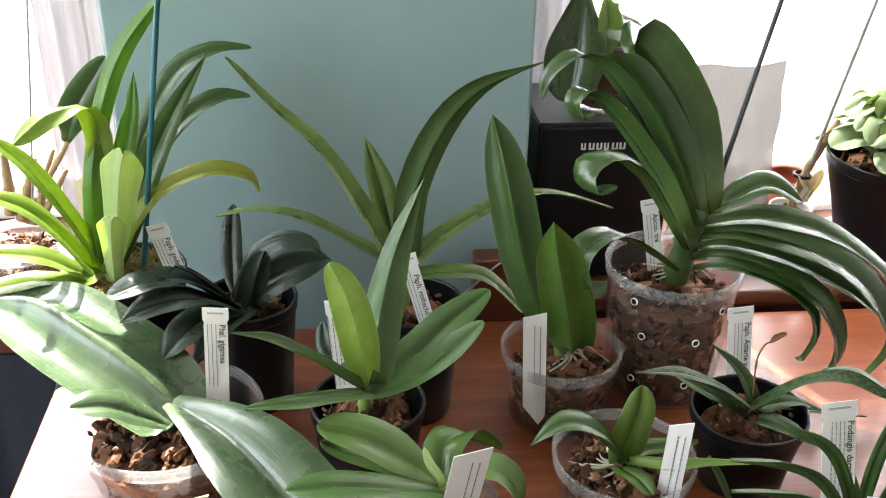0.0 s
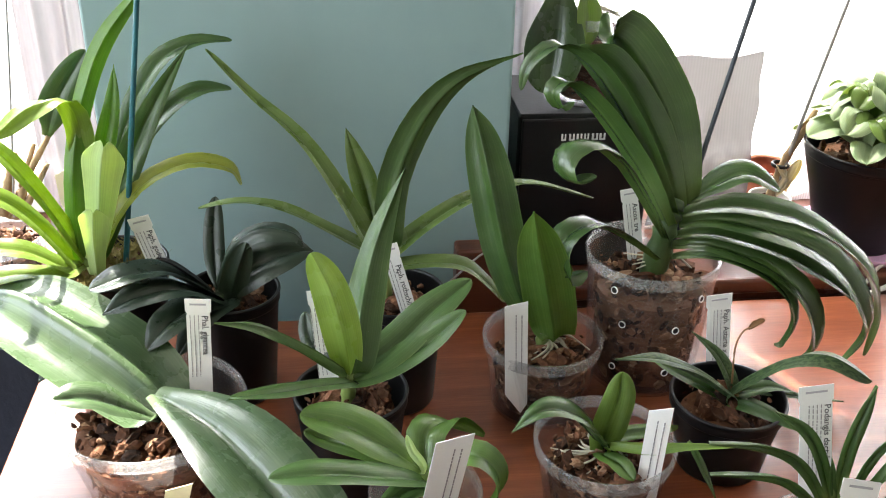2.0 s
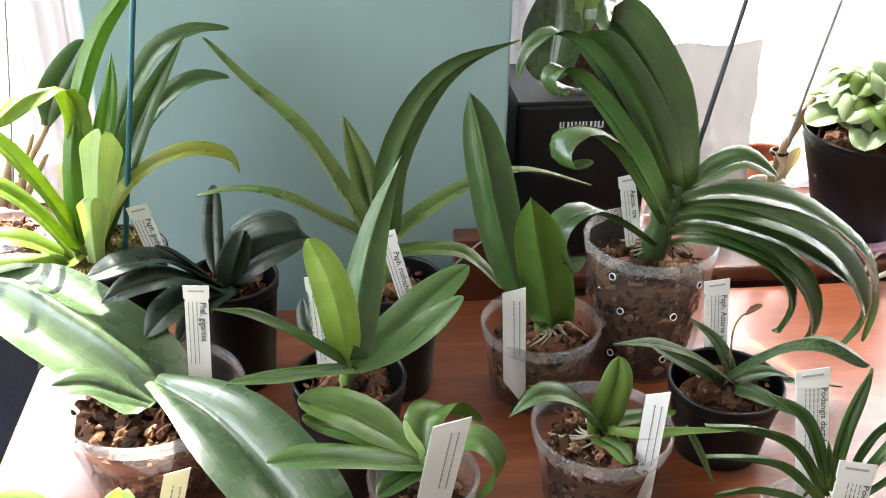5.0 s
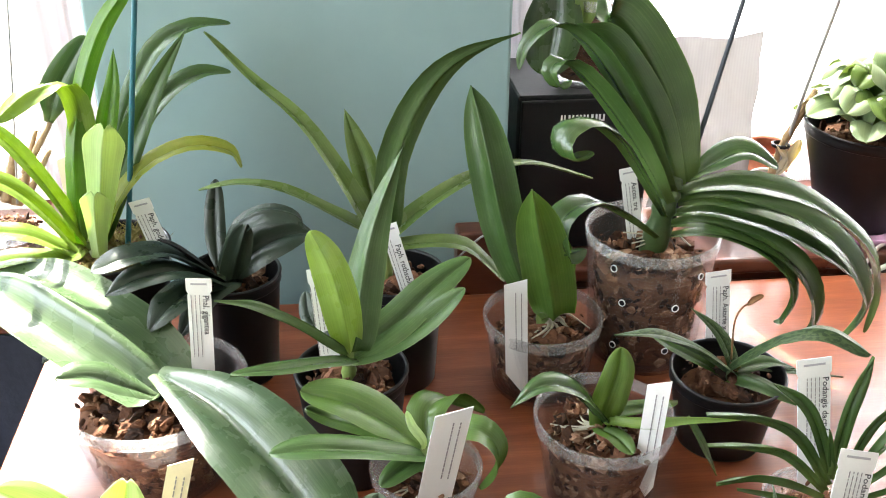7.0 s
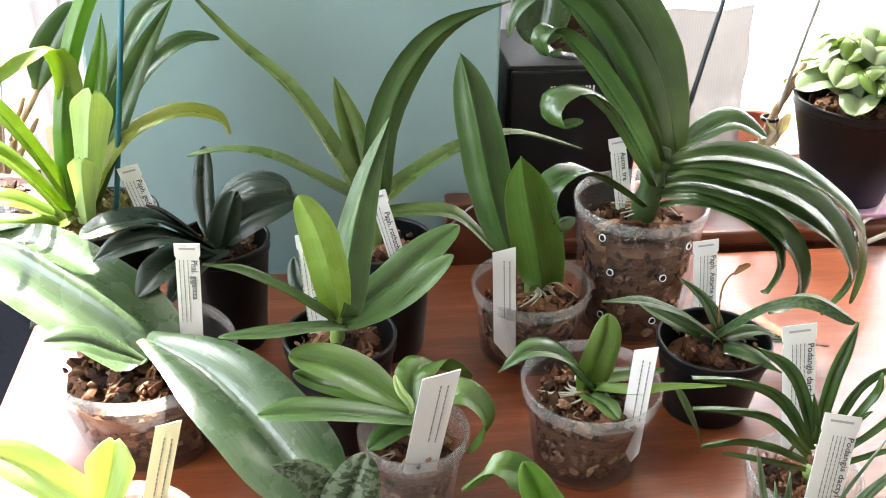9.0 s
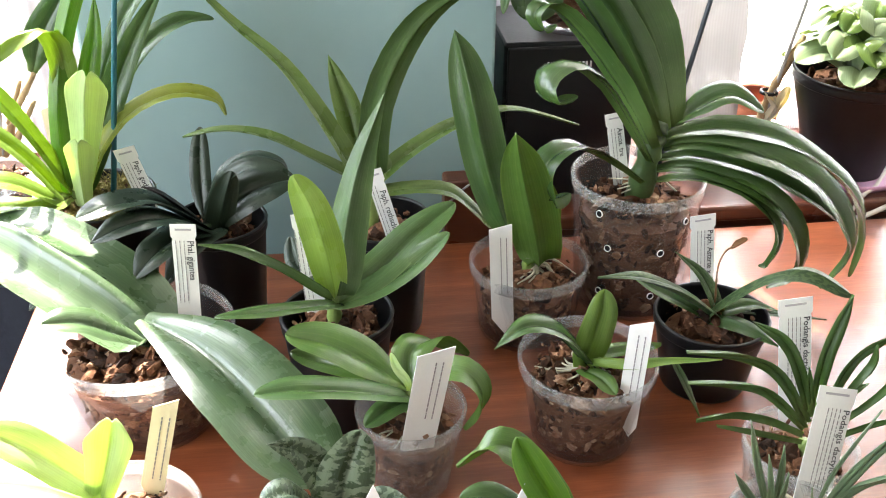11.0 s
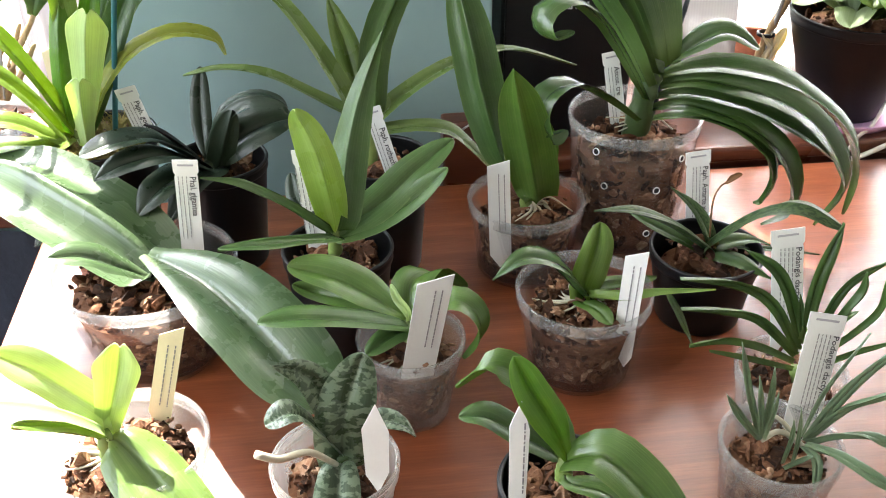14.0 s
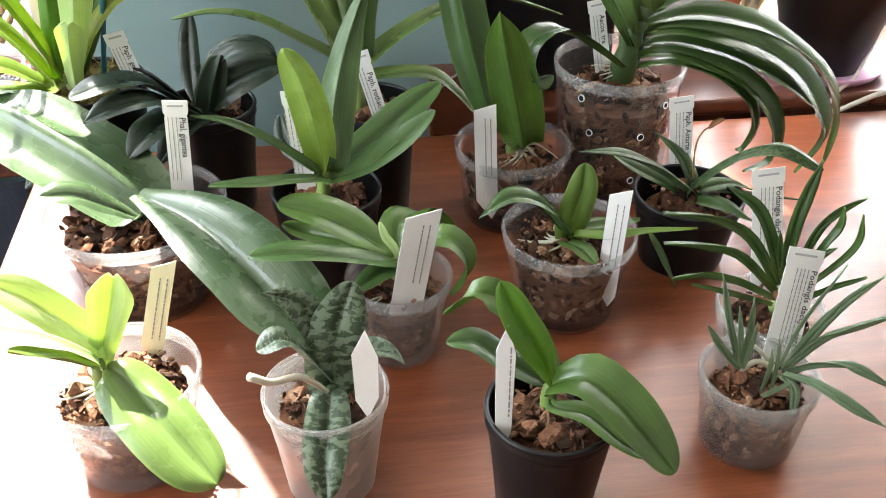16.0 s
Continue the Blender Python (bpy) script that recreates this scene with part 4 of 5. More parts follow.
leaf(plant, GLOSS, "clasp", 0.0292, -38, 0, -0.50, (0.019, -0.005, 0.179), (0.003, 0.015, 0.229), (-0.024, 0.035, 0.278), (-0.050, 0.045, 0.307), (-0.075, 0.050, 0.316))
leaf(plant, GLOSS, "taper", 0.0265, -42, 0, 0.30, (0.010, -0.010, 0.171), (-0.016, -0.000, 0.225), (-0.048, 0.010, 0.280), (-0.076, 0.020, 0.313), (-0.103, 0.025, 0.324), (-0.125, 0.025, 0.308), (-0.131, 0.025, 0.284))
leaf(plant, GLOSS, "taper", 0.0265, -42, 0, 0.30, (0.006, -0.015, 0.166), (-0.018, -0.005, 0.211), (-0.052, 0.005, 0.258), (-0.080, 0.010, 0.288), (-0.098, 0.010, 0.296), (-0.107, 0.007, 0.288), (-0.099, 0.005, 0.275), (-0.087, 0.005, 0.279))
leaf(plant, GLOSS, "clasp", 0.0251, -52, 0, -0.30, (0.003, -0.020, 0.155), (-0.026, -0.035, 0.203), (-0.056, -0.050, 0.246), (-0.085, -0.060, 0.268), (-0.108, -0.070, 0.266), (-0.113, -0.075, 0.252), (-0.103, -0.080, 0.243), (-0.086, -0.080, 0.247))
leaf(plant, GLOSS, "clasp", 0.0278, -52, 0, 0.35, (-0.005, -0.025, 0.137), (-0.040, -0.035, 0.166), (-0.076, -0.050, 0.189), (-0.103, -0.065, 0.185), (-0.109, -0.070, 0.167), (-0.100, -0.075, 0.150), (-0.084, -0.075, 0.155))
leaf(plant, GLOSS, "oval", 0.0323, 83, 20, 0.40, (0.029, 0.000, 0.182), (0.051, 0.000, 0.199), (0.076, -0.005, 0.211), (0.108, -0.010, 0.195))
leaf(plant, GLOSS, "clasp", 0.0312, 84, 16, 0.40, (0.019, -0.003, 0.169), (0.042, -0.004, 0.177), (0.077, -0.010, 0.181), (0.132, -0.015, 0.168), (0.175, -0.020, 0.142), (0.207, -0.025, 0.111), (0.221, -0.030, 0.073), (0.216, -0.035, 0.024))
leaf(plant, GLOSS, "clasp", 0.0349, 72, 23, 0.35, (0.019, -0.005, 0.161), (0.043, -0.012, 0.170), (0.079, -0.025, 0.169), (0.123, -0.040, 0.158), (0.160, -0.050, 0.134), (0.186, -0.055, 0.098), (0.194, -0.060, 0.069), (0.170, -0.065, 0.033))
leaf(plant, GLOSS, "clasp", 0.0296, 73, 11, 0.40, (0.017, -0.005, 0.150), (0.042, -0.018, 0.159), (0.074, -0.028, 0.155), (0.112, -0.035, 0.142), (0.153, -0.040, 0.120), (0.186, -0.045, 0.094))
leaf(plant, GLOSS, "clasp", 0.0307, 66, 20, 0.40, (0.015, -0.005, 0.139), (0.037, -0.022, 0.150), (0.063, -0.035, 0.148), (0.097, -0.045, 0.135), (0.128, -0.055, 0.110), (0.144, -0.060, 0.076), (0.140, -0.065, 0.051), (0.113, -0.070, 0.041))
leaf(plant, GLOSS, "clasp", 0.0232, 60, 9, 0.40, (0.013, -0.005, 0.127), (0.034, -0.028, 0.141), (0.056, -0.040, 0.143), (0.086, -0.050, 0.134), (0.110, -0.060, 0.113), (0.118, -0.065, 0.089), (0.109, -0.070, 0.070), (0.101, -0.070, 0.066))
stem(plant, 0.0140, 0.0075, (0.002, 0.000, 0.102), (0.004, -0.005, 0.143), (0.010, -0.005, 0.171), (0.016, 0.000, 0.185), material=SHEATH, name="trunk", knots=0.3, sides=12)
roots(plant, 0.005, 0.000, 0.122, 0.035, 9, 4)
drain_hole(plant, -140, 0.114, 0.0611, 0.0036)
drain_hole(plant, -81, 0.079, 0.0589, 0.0036)
drain_hole(plant, -130, 0.080, 0.0587, 0.0034)
drain_hole(plant, -58, 0.108, 0.0607, 0.0034)
drain_hole(plant, -137, 0.029, 0.0551, 0.0034)
drain_hole(plant, -84, 0.030, 0.0553, 0.0034)

plant = potted("potted_orchid", 0.205, 0.586, 0.75, 0.0558, 0.08, 0.74, "clear", 7, "small glossy orchid with wet leaves in clear pot", 0.015, 130, small=0.006, large=0.018)
leaf(plant, FRESH, "oval", 0.0284, 0, 0, 0.25, (0.008, -0.001, 0.066), (-0.002, -0.001, 0.073), (0.004, 0.004, 0.094), (0.010, 0.009, 0.113), (0.012, 0.014, 0.132))
leaf(plant, GLOSS, "lance", 0.0294, -77, -5, 0.35, (0.007, -0.001, 0.068), (-0.002, -0.001, 0.076), (-0.027, -0.009, 0.110), (-0.054, -0.016, 0.123), (-0.080, -0.026, 0.112))
leaf(plant, BRIGHT, "oval", 0.0189, 112, 0, 0.25, (0.009, 0.000, 0.068), (0.003, 0.004, 0.078), (0.034, 0.014, 0.075), (0.068, 0.024, 0.068))
leaf(plant, FRESH, "lance", 0.0161, 38, 3, 0.30, (0.009, -0.004, 0.070), (0.002, -0.011, 0.083), (0.026, -0.026, 0.090), (0.054, -0.036, 0.098), (0.089, -0.046, 0.102))
leaf(plant, BRIGHT, "oval", 0.0190, 7, 0, 0.25, (0.007, -0.004, 0.067), (-0.004, -0.011, 0.073), (0.004, -0.026, 0.076), (0.012, -0.041, 0.072))
leaf(plant, MID, "lance", 0.0116, 50, 0, 0.30, (0.074, 0.014, 0.060), (0.083, 0.004, 0.044), (0.098, -0.006, 0.013))
roots(plant, -0.003, 0.000, 0.066, 0.042, 14, 7)
stem(plant, 0.0075, 0.0045, (0.010, -0.001, 0.030), (0.012, -0.001, 0.054), (0.012, -0.001, 0.072), knots=0.2)

plant = potted("potted_orchid", 0.329, 0.646, 0.75, 0.0494, 0.07, 0.76, "black", 8, "mottled slipper orchid with a dead bud, black pot", 0.01, 45, small=0.014, large=0.034)
leaf(plant, MOTTLE, "lance", 0.0256, -71, 0, 0.30, (-0.000, -0.002, 0.066), (-0.006, -0.006, 0.076), (-0.041, -0.016, 0.106), (-0.076, -0.026, 0.127), (-0.115, -0.036, 0.137))
leaf(plant, MID, "oval", 0.0228, -98, -5, 0.30, (-0.000, -0.001, 0.063), (-0.005, -0.001, 0.067), (-0.031, 0.004, 0.082), (-0.055, 0.009, 0.095), (-0.069, 0.014, 0.103))
leaf(plant, MOTTLE, "lance", 0.0140, 20, 0, 0.40, (0.002, 0.001, 0.066), (0.003, 0.004, 0.077), (-0.006, 0.019, 0.096), (-0.029, 0.029, 0.116))
leaf(plant, MOTTLE, "strap", 0.0209, 43, 5, 0.35, (0.001, -0.002, 0.065), (-0.002, -0.006, 0.076), (0.012, -0.021, 0.105), (0.032, -0.036, 0.128), (0.056, -0.046, 0.134), (0.088, -0.056, 0.117))
leaf(plant, MID, "lance", 0.0181, 89, 5, 0.30, (0.004, -0.001, 0.064), (0.007, -0.001, 0.071), (0.035, -0.001, 0.076), (0.059, -0.001, 0.068))
leaf(plant, MID, "lance", 0.0225, 42, 3, 0.30, (0.002, -0.002, 0.064), (0.002, -0.006, 0.070), (0.021, -0.031, 0.074), (0.041, -0.046, 0.064))
leaf(plant, MOTTLE, "lance", 0.0114, 95, 0, 0.30, (0.006, 0.004, 0.062), (0.014, 0.014, 0.062), (0.067, 0.014, 0.053), (0.115, 0.014, 0.044))
stem(plant, 0.0009, 0.0008, (0.002, 0.002, 0.079), (0.005, 0.014, 0.107), (0.014, 0.024, 0.116), (0.021, 0.025, 0.120), material=PETAL_DRY, name="flower_stalk")
leaf(plant, PETAL_DRY, "oval", 0.008, 20, 0, 0.8, (0.019, 0.025, 0.118), (0.025, 0.025, 0.123), (0.032, 0.025, 0.127), label="withered brown bud")
chips("fuzzy_crown", plant, [(-0.002 + 0.012 * math.cos(k * 2.4) * (k % 5) / 5, 0.000 + 0.012 * math.sin(k * 2.4) * (k % 5) / 5, 0.074 - 0.006 + 0.0009 * (k % 7)) for k in range(40)], 0.003, 0.008, MOSS, 4)
stem(plant, 0.0075, 0.0045, (0.002, -0.000, 0.030), (0.002, -0.000, 0.051), (0.002, -0.000, 0.069), knots=0.2)

plant = potted("potted_orchid", -0.148, 0.652, 0.75, 0.0755, 0.089, 0.7, "clear", 9, "big broad-leaved moth orchid in a clear pot", 0.016, 140, small=0.008, large=0.022)
leaf(plant, WAXY, "blunt", 0.0941, -126, -6, 0.20, (0.010, -0.005, 0.078), (0.015, -0.004, 0.085), (-0.020, 0.021, 0.111), (-0.065, 0.050, 0.130), (-0.111, 0.081, 0.142), (-0.149, 0.100, 0.136))
leaf(plant, WAXY, "blunt", 0.0771, 42, 4, 0.36, (0.006, -0.007, 0.101), (0.052, -0.052, 0.103), (0.092, -0.102, 0.093), (0.122, -0.142, 0.078), (0.145, -0.172, 0.067))
leaf(plant, WAXY, "oval", 0.0322, -66, -13, 0.30, (0.008, -0.012, 0.079), (-0.016, -0.022, 0.101), (-0.037, -0.032, 0.119), (-0.060, -0.042, 0.126))
stem(plant, 0.0075, 0.0045, (0.007, -0.005, 0.030), (0.008, -0.006, 0.065), (0.008, -0.006, 0.083), material=SHEATH, knots=0.2)

plant = potted("potted_orchid", 0.061, 0.549, 0.75, 0.0422, 0.074, 0.7, "milky", 10, "leafy young orchid in a small milky pot", 0.01, 80, small=0.007, large=0.018)
leaf(plant, BRIGHT, "oval", 0.0378, -106, -10, 0.30, (-0.003, 0.001, 0.090), (-0.027, 0.011, 0.105), (-0.056, 0.021, 0.119), (-0.089, 0.026, 0.127))
leaf(plant, SAGE, "oval", 0.0327, -60, 0, 0.30, (-0.003, -0.002, 0.082), (-0.006, -0.009, 0.090), (-0.041, -0.024, 0.109), (-0.077, -0.034, 0.122), (-0.109, -0.039, 0.125))
leaf(plant, BRIGHT, "oval", 0.0230, -119, -4, 0.30, (-0.004, 0.004, 0.082), (-0.008, 0.011, 0.087), (-0.044, 0.026, 0.091), (-0.070, 0.041, 0.090), (-0.088, 0.046, 0.096))
leaf(plant, BRIGHT, "oval", 0.0295, 170, 3, 0.30, (-0.001, 0.004, 0.081), (0.001, 0.011, 0.087), (0.003, 0.026, 0.103), (0.020, 0.041, 0.101), (0.050, 0.046, 0.082))
leaf(plant, BRIGHT, "strap", 0.0249, 73, 10, 0.30, (-0.000, 0.001, 0.082), (0.005, 0.001, 0.088), (0.031, -0.009, 0.111), (0.048, -0.014, 0.102), (0.051, -0.019, 0.085), (0.038, -0.019, 0.063))
leaf(plant, SAGE, "oval", 0.0228, -46, -4, 0.25, (-0.002, -0.002, 0.081), (-0.002, -0.009, 0.086), (-0.017, -0.019, 0.088), (-0.035, -0.034, 0.085))
leaf(plant, PALE_SUNLIT, "oval", 0.0069, 0, 0, 0.25, (-0.002, 0.001, 0.084), (-0.002, 0.001, 0.095), (-0.009, 0.006, 0.104), (-0.013, 0.011, 0.115))
roots(plant, -0.004, 0.000, 0.060, 0.032, 7, 10)
stem(plant, 0.0075, 0.0045, (-0.002, 0.001, 0.034), (-0.002, 0.001, 0.069), (-0.002, 0.001, 0.087), knots=0.2)

plant = potted("potted_orchid", -0.137, 0.456, 0.75, 0.0545, 0.076, 0.74, "milky", 11, "sunlit pale green moth orchid in a milky pot", 0.015, 130, small=0.008, large=0.022)
# sun glare on the next three leaves is put into their pale colour
leaf(plant, PALE_SUNLIT, "heart", 0.0302, 0, 0, 0.50, (-0.010, -0.006, 0.085), (-0.011, -0.001, 0.085), (-0.003, -0.001, 0.110), (0.003, 0.004, 0.130), (0.007, 0.009, 0.148))
leaf(plant, PALE_SUNLIT, "strap", 0.0259, -106, -24, 0.30, (-0.010, -0.006, 0.091), (-0.011, -0.001, 0.104), (-0.027, -0.001, 0.124), (-0.044, -0.001, 0.142), (-0.066, -0.001, 0.158))
leaf(plant, PALE_SUNLIT, "strap", 0.0208, -36, -6, 0.30, (-0.010, -0.009, 0.089), (-0.012, -0.011, 0.100), (-0.023, -0.026, 0.126), (-0.037, -0.036, 0.143), (-0.056, -0.046, 0.157))
leaf(plant, OLIVE, "blunt", 0.0491, 44, 4, -0.12, (-0.007, -0.009, 0.085), (-0.001, -0.011, 0.085), (0.014, -0.026, 0.076), (0.031, -0.048, 0.070), (0.050, -0.068, 0.057), (0.066, -0.084, 0.048))
leaf(plant, FRESH, "oval", 0.0215, -36, -3, 0.25, (-0.011, -0.010, 0.089), (-0.014, -0.016, 0.099), (-0.028, -0.036, 0.124), (-0.044, -0.056, 0.146))
roots(plant, -0.011, 0.000, 0.062, 0.041, 10, 11)
stem(plant, 0.0075, 0.0045, (-0.009, -0.007, 0.040), (-0.010, -0.008, 0.075), (-0.010, -0.008, 0.093), knots=0.2)

plant = potted("potted_orchid", 0, 0.413, 0.75, 0.0418, 0.085, 0.72, "opal", 12, "silver-marbled moth orchid in a small milky pot", 0.01, 80, small=0.007, large=0.018)
leaf(plant, SILVER, "oval", 0.0375, 5, 0, 0.15, (0.005, 0.001, 0.080), (0.004, 0.000, 0.080), (0.007, 0.005, 0.112), (0.013, 0.012, 0.133), (0.022, 0.019, 0.155))
leaf(plant, SILVER, "ovate", 0.0220, -136, -15, 0.25, (0.005, 0.003, 0.086), (0.005, 0.007, 0.098), (-0.004, 0.012, 0.129), (-0.015, 0.012, 0.148), (-0.033, 0.007, 0.160))
leaf(plant, SILVER, "strap", 0.0226, -70, 0, 0.30, (0.003, 0.002, 0.090), (-0.011, -0.003, 0.118), (-0.023, -0.008, 0.135), (-0.039, -0.013, 0.131))
leaf(plant, SILVER, "oval", 0.0295, 0, 0, 0.30, (0.005, -0.003, 0.083), (0.003, -0.011, 0.089), (-0.000, -0.033, 0.080), (-0.003, -0.053, 0.071), (-0.003, -0.068, 0.055))
leaf(plant, SILVER, "ovate", 0.0160, 101, 15, 0.25, (0.007, 0.003, 0.085), (0.011, 0.007, 0.094), (0.029, 0.007, 0.109), (0.043, 0.002, 0.109), (0.052, -0.003, 0.102))
roots(plant, 0.002, -0.001, 0.071, 0.031, 6, 12)
stem(plant, 0.0020, 0.0026, (0.001, -0.011, 0.092), (-0.014, -0.026, 0.119), (-0.030, -0.039, 0.128), (-0.042, -0.045, 0.139), material=ROOT, name="aerial_root")
stem(plant, 0.0075, 0.0045, (0.005, 0.001, 0.035), (0.005, 0.001, 0.070), (0.005, 0.001, 0.088), material=SHEATH, knots=0.2)

plant = potted("potted_orchid", 0.141, 0.373, 0.75, 0.043, 0.09, 0.74, "black", 13, "bright green moth orchid in a black plastic pot", 0.01, 90, small=0.008, large=0.02)
leaf(plant, VIVID, "oval", 0.0225, 15, 0, 0.40, (0.001, 0.002, 0.104), (-0.011, 0.005, 0.133), (-0.024, 0.009, 0.157), (-0.034, 0.015, 0.179))
leaf(plant, BRIGHT, "strap", 0.0212, -143, -6, 0.30, (-0.001, 0.010, 0.098), (-0.000, 0.022, 0.108), (-0.021, 0.037, 0.140), (-0.041, 0.037, 0.155), (-0.065, 0.032, 0.145))
leaf(plant, SAGE, "oval", 0.0217, -110, -8, 0.30, (-0.002, 0.007, 0.097), (-0.006, 0.012, 0.102), (-0.029, 0.017, 0.117), (-0.048, 0.017, 0.133), (-0.065, 0.017, 0.134))
leaf(plant, BRIGHT, "blunt", 0.0354, 49, 14, 0.35, (-0.001, 0.003, 0.099), (0.000, -0.003, 0.112), (0.017, -0.013, 0.123), (0.035, -0.028, 0.113), (0.049, -0.043, 0.099), (0.065, -0.053, 0.078))
leaf(plant, BRIGHT, "oval", 0.0179, 44, 3, 0.30, (-0.001, 0.001, 0.095), (0.000, -0.008, 0.096), (0.018, -0.018, 0.097), (0.032, -0.033, 0.091), (0.048, -0.043, 0.082))
roots(plant, 0.005, 0.002, 0.076, 0.032, 6, 13)
stem(plant, 0.0075, 0.0045, (-0.001, 0.005, 0.049), (-0.001, 0.005, 0.084), (-0.001, 0.005, 0.102), knots=0.2)

plant = potted("potted_orchid", 0.341, 0.49, 0.75, 0.0419, 0.062, 0.8, "milky", 14, "fan of thick fleshy leaves in a small milky pot", 0.01, 70, small=0.007, large=0.018)
leaf(plant, SOFT, "blade", 0.0089, 0, 0, 0.50, (0.001, 0.000, 0.080), (-0.028, 0.000, 0.125), (-0.059, -0.005, 0.147), (-0.102, -0.010, 0.158))
leaf(plant, SOFT, "blade", 0.0082, 0, 0, 0.50, (-0.000, 0.000, 0.075), (-0.036, -0.005, 0.114), (-0.066, -0.010, 0.128), (-0.100, -0.015, 0.136))
leaf(plant, SOFT, "blade", 0.0082, 0, 0, 0.50, (-0.001, 0.000, 0.068), (-0.034, -0.010, 0.092), (-0.067, -0.020, 0.110), (-0.097, -0.030, 0.117))
leaf(plant, SOFT, "blade", 0.0062, 0, 0, 0.50, (-0.003, -0.005, 0.066), (-0.042, -0.020, 0.090), (-0.082, -0.030, 0.111))
leaf(plant, SOFT, "blade", 0.0095, 0, 0, 0.50, (0.002, 0.000, 0.085), (-0.012, 0.005, 0.125), (-0.025, 0.010, 0.147), (-0.048, 0.015, 0.162))
leaf(plant, SOFT, "blade", 0.0119, 0, 0, 0.50, (0.003, 0.000, 0.090), (0.006, 0.005, 0.130), (0.013, 0.010, 0.155), (0.022, 0.015, 0.178))
leaf(plant, SOFT, "blade", 0.0083, 0, 0, 0.50, (0.011, 0.000, 0.079), (0.020, 0.000, 0.122), (0.033, 0.000, 0.142), (0.055, 0.000, 0.153))
leaf(plant, SOFT, "blade", 0.0082, 0, 0, 0.50, (0.014, 0.000, 0.075), (0.024, -0.010, 0.118), (0.033, -0.010, 0.136), (0.032, -0.010, 0.153))
leaf(plant, SOFT, "blade", 0.0074, 0, 0, 0.50, (0.016, -0.005, 0.075), (0.035, -0.015, 0.106), (0.044, -0.020, 0.128), (0.041, -0.020, 0.153))
leaf(plant, SOFT, "blade", 0.0067, 0, 0, 0.50, (0.016, -0.010, 0.071), (0.032, -0.020, 0.089), (0.051, -0.030, 0.105))
leaf(plant, SOFT, "blade", 0.0050, 0, 0, 0.50, (0.003, 0.000, 0.090), (-0.003, 0.000, 0.111), (-0.007, 0.000, 0.130))
leaf(plant, SOFT, "blade", 0.0060, 0, 0, 0.50, (0.016, 0.000, 0.078), (0.032, 0.005, 0.099), (0.048, 0.010, 0.103))
stem(plant, 0.006, 0.005, (0.003, 0.000, 0.037), (0.003, 0.000, 0.048), (0.003, 0.000, 0.062), knots=0.2)

plant = potted("potted_orchid", 0.301, 0.415, 0.75, 0.0422, 0.064, 0.8, "milky", 15, "tufts of narrow bluish leaves in a small milky pot", 0.01, 80, small=0.008, large=0.02)
leaf(plant, BLUE, "blade", 0.0049, 0, 0, 0.40, (-0.019, -0.005, 0.073), (-0.032, 0.000, 0.115), (-0.040, 0.005, 0.149))
leaf(plant, BLUE, "blade", 0.0053, 0, 0, 0.40, (-0.018, -0.005, 0.073), (-0.015, -0.000, 0.100), (-0.014, 0.005, 0.126))
leaf(plant, BLUE, "blade", 0.0053, 0, 0, 0.40, (-0.020, -0.005, 0.074), (-0.036, -0.005, 0.095), (-0.049, -0.005, 0.116))
leaf(plant, BLUE, "blade", 0.0042, 0, 0, 0.40, (-0.018, -0.005, 0.073), (-0.023, -0.005, 0.100), (-0.026, 0.000, 0.124))
leaf(plant, BLUE, "blade", 0.0038, 0, 0, 0.40, (-0.019, -0.010, 0.078), (-0.017, -0.010, 0.098), (-0.016, -0.010, 0.117))
leaf(plant, BLUE, "blade", 0.0077, 0, 0, 0.40, (0.013, -0.005, 0.070), (0.032, -0.000, 0.094), (0.053, 0.005, 0.117), (0.080, 0.010, 0.132))
leaf(plant, BLUE, "blade", 0.0084, 0, 0, 0.40, (0.013, -0.005, 0.068), (0.034, -0.005, 0.092), (0.053, -0.010, 0.105), (0.083, -0.015, 0.119))
leaf(plant, BLUE, "blade", 0.0084, 0, 0, 0.40, (0.014, -0.007, 0.068), (0.033, -0.015, 0.080), (0.051, -0.025, 0.084), (0.082, -0.035, 0.068))
leaf(plant, BLUE, "blade", 0.0095, 0, 0, 0.40, (0.012, -0.010, 0.069), (0.026, -0.025, 0.072), (0.044, -0.040, 0.066), (0.071, -0.050, 0.050))
leaf(plant, BLUE, "blade", 0.0077, 0, 0, 0.40, (0.011, -0.010, 0.067), (0.013, -0.025, 0.067), (0.010, -0.035, 0.050))
leaf(plant, BLUE, "blade", 0.0035, 0, 0, 0.40, (0.010, -0.005, 0.072), (0.025, 0.005, 0.102), (0.053, 0.015, 0.140))
leaf(plant, BLUE, "blade", 0.0054, 0, 0, 0.40, (0.013, -0.005, 0.071), (0.037, 0.005, 0.099), (0.067, 0.010, 0.126))
leaf(plant, BLUE, "blade", 0.0034, 0, 0, 0.40, (0.002, -0.015, 0.054), (0.002, -0.015, 0.081), (-0.001, -0.015, 0.107))
leaf(plant, BLUE, "blade", 0.0038, 0, 0, 0.40, (-0.005, -0.015, 0.059), (-0.003, -0.015, 0.080), (-0.004, -0.015, 0.097))
leaf(plant, BLUE, "blade", 0.0053, 0, 0, 0.40, (-0.006, -0.020, 0.060), (0.000, -0.025, 0.070), (0.005, -0.030, 0.080))
stem(plant, 0.006, 0.005, (0.003, -0.003, 0.039), (0.003, -0.003, 0.044), (0.003, -0.003, 0.053), knots=0.2)
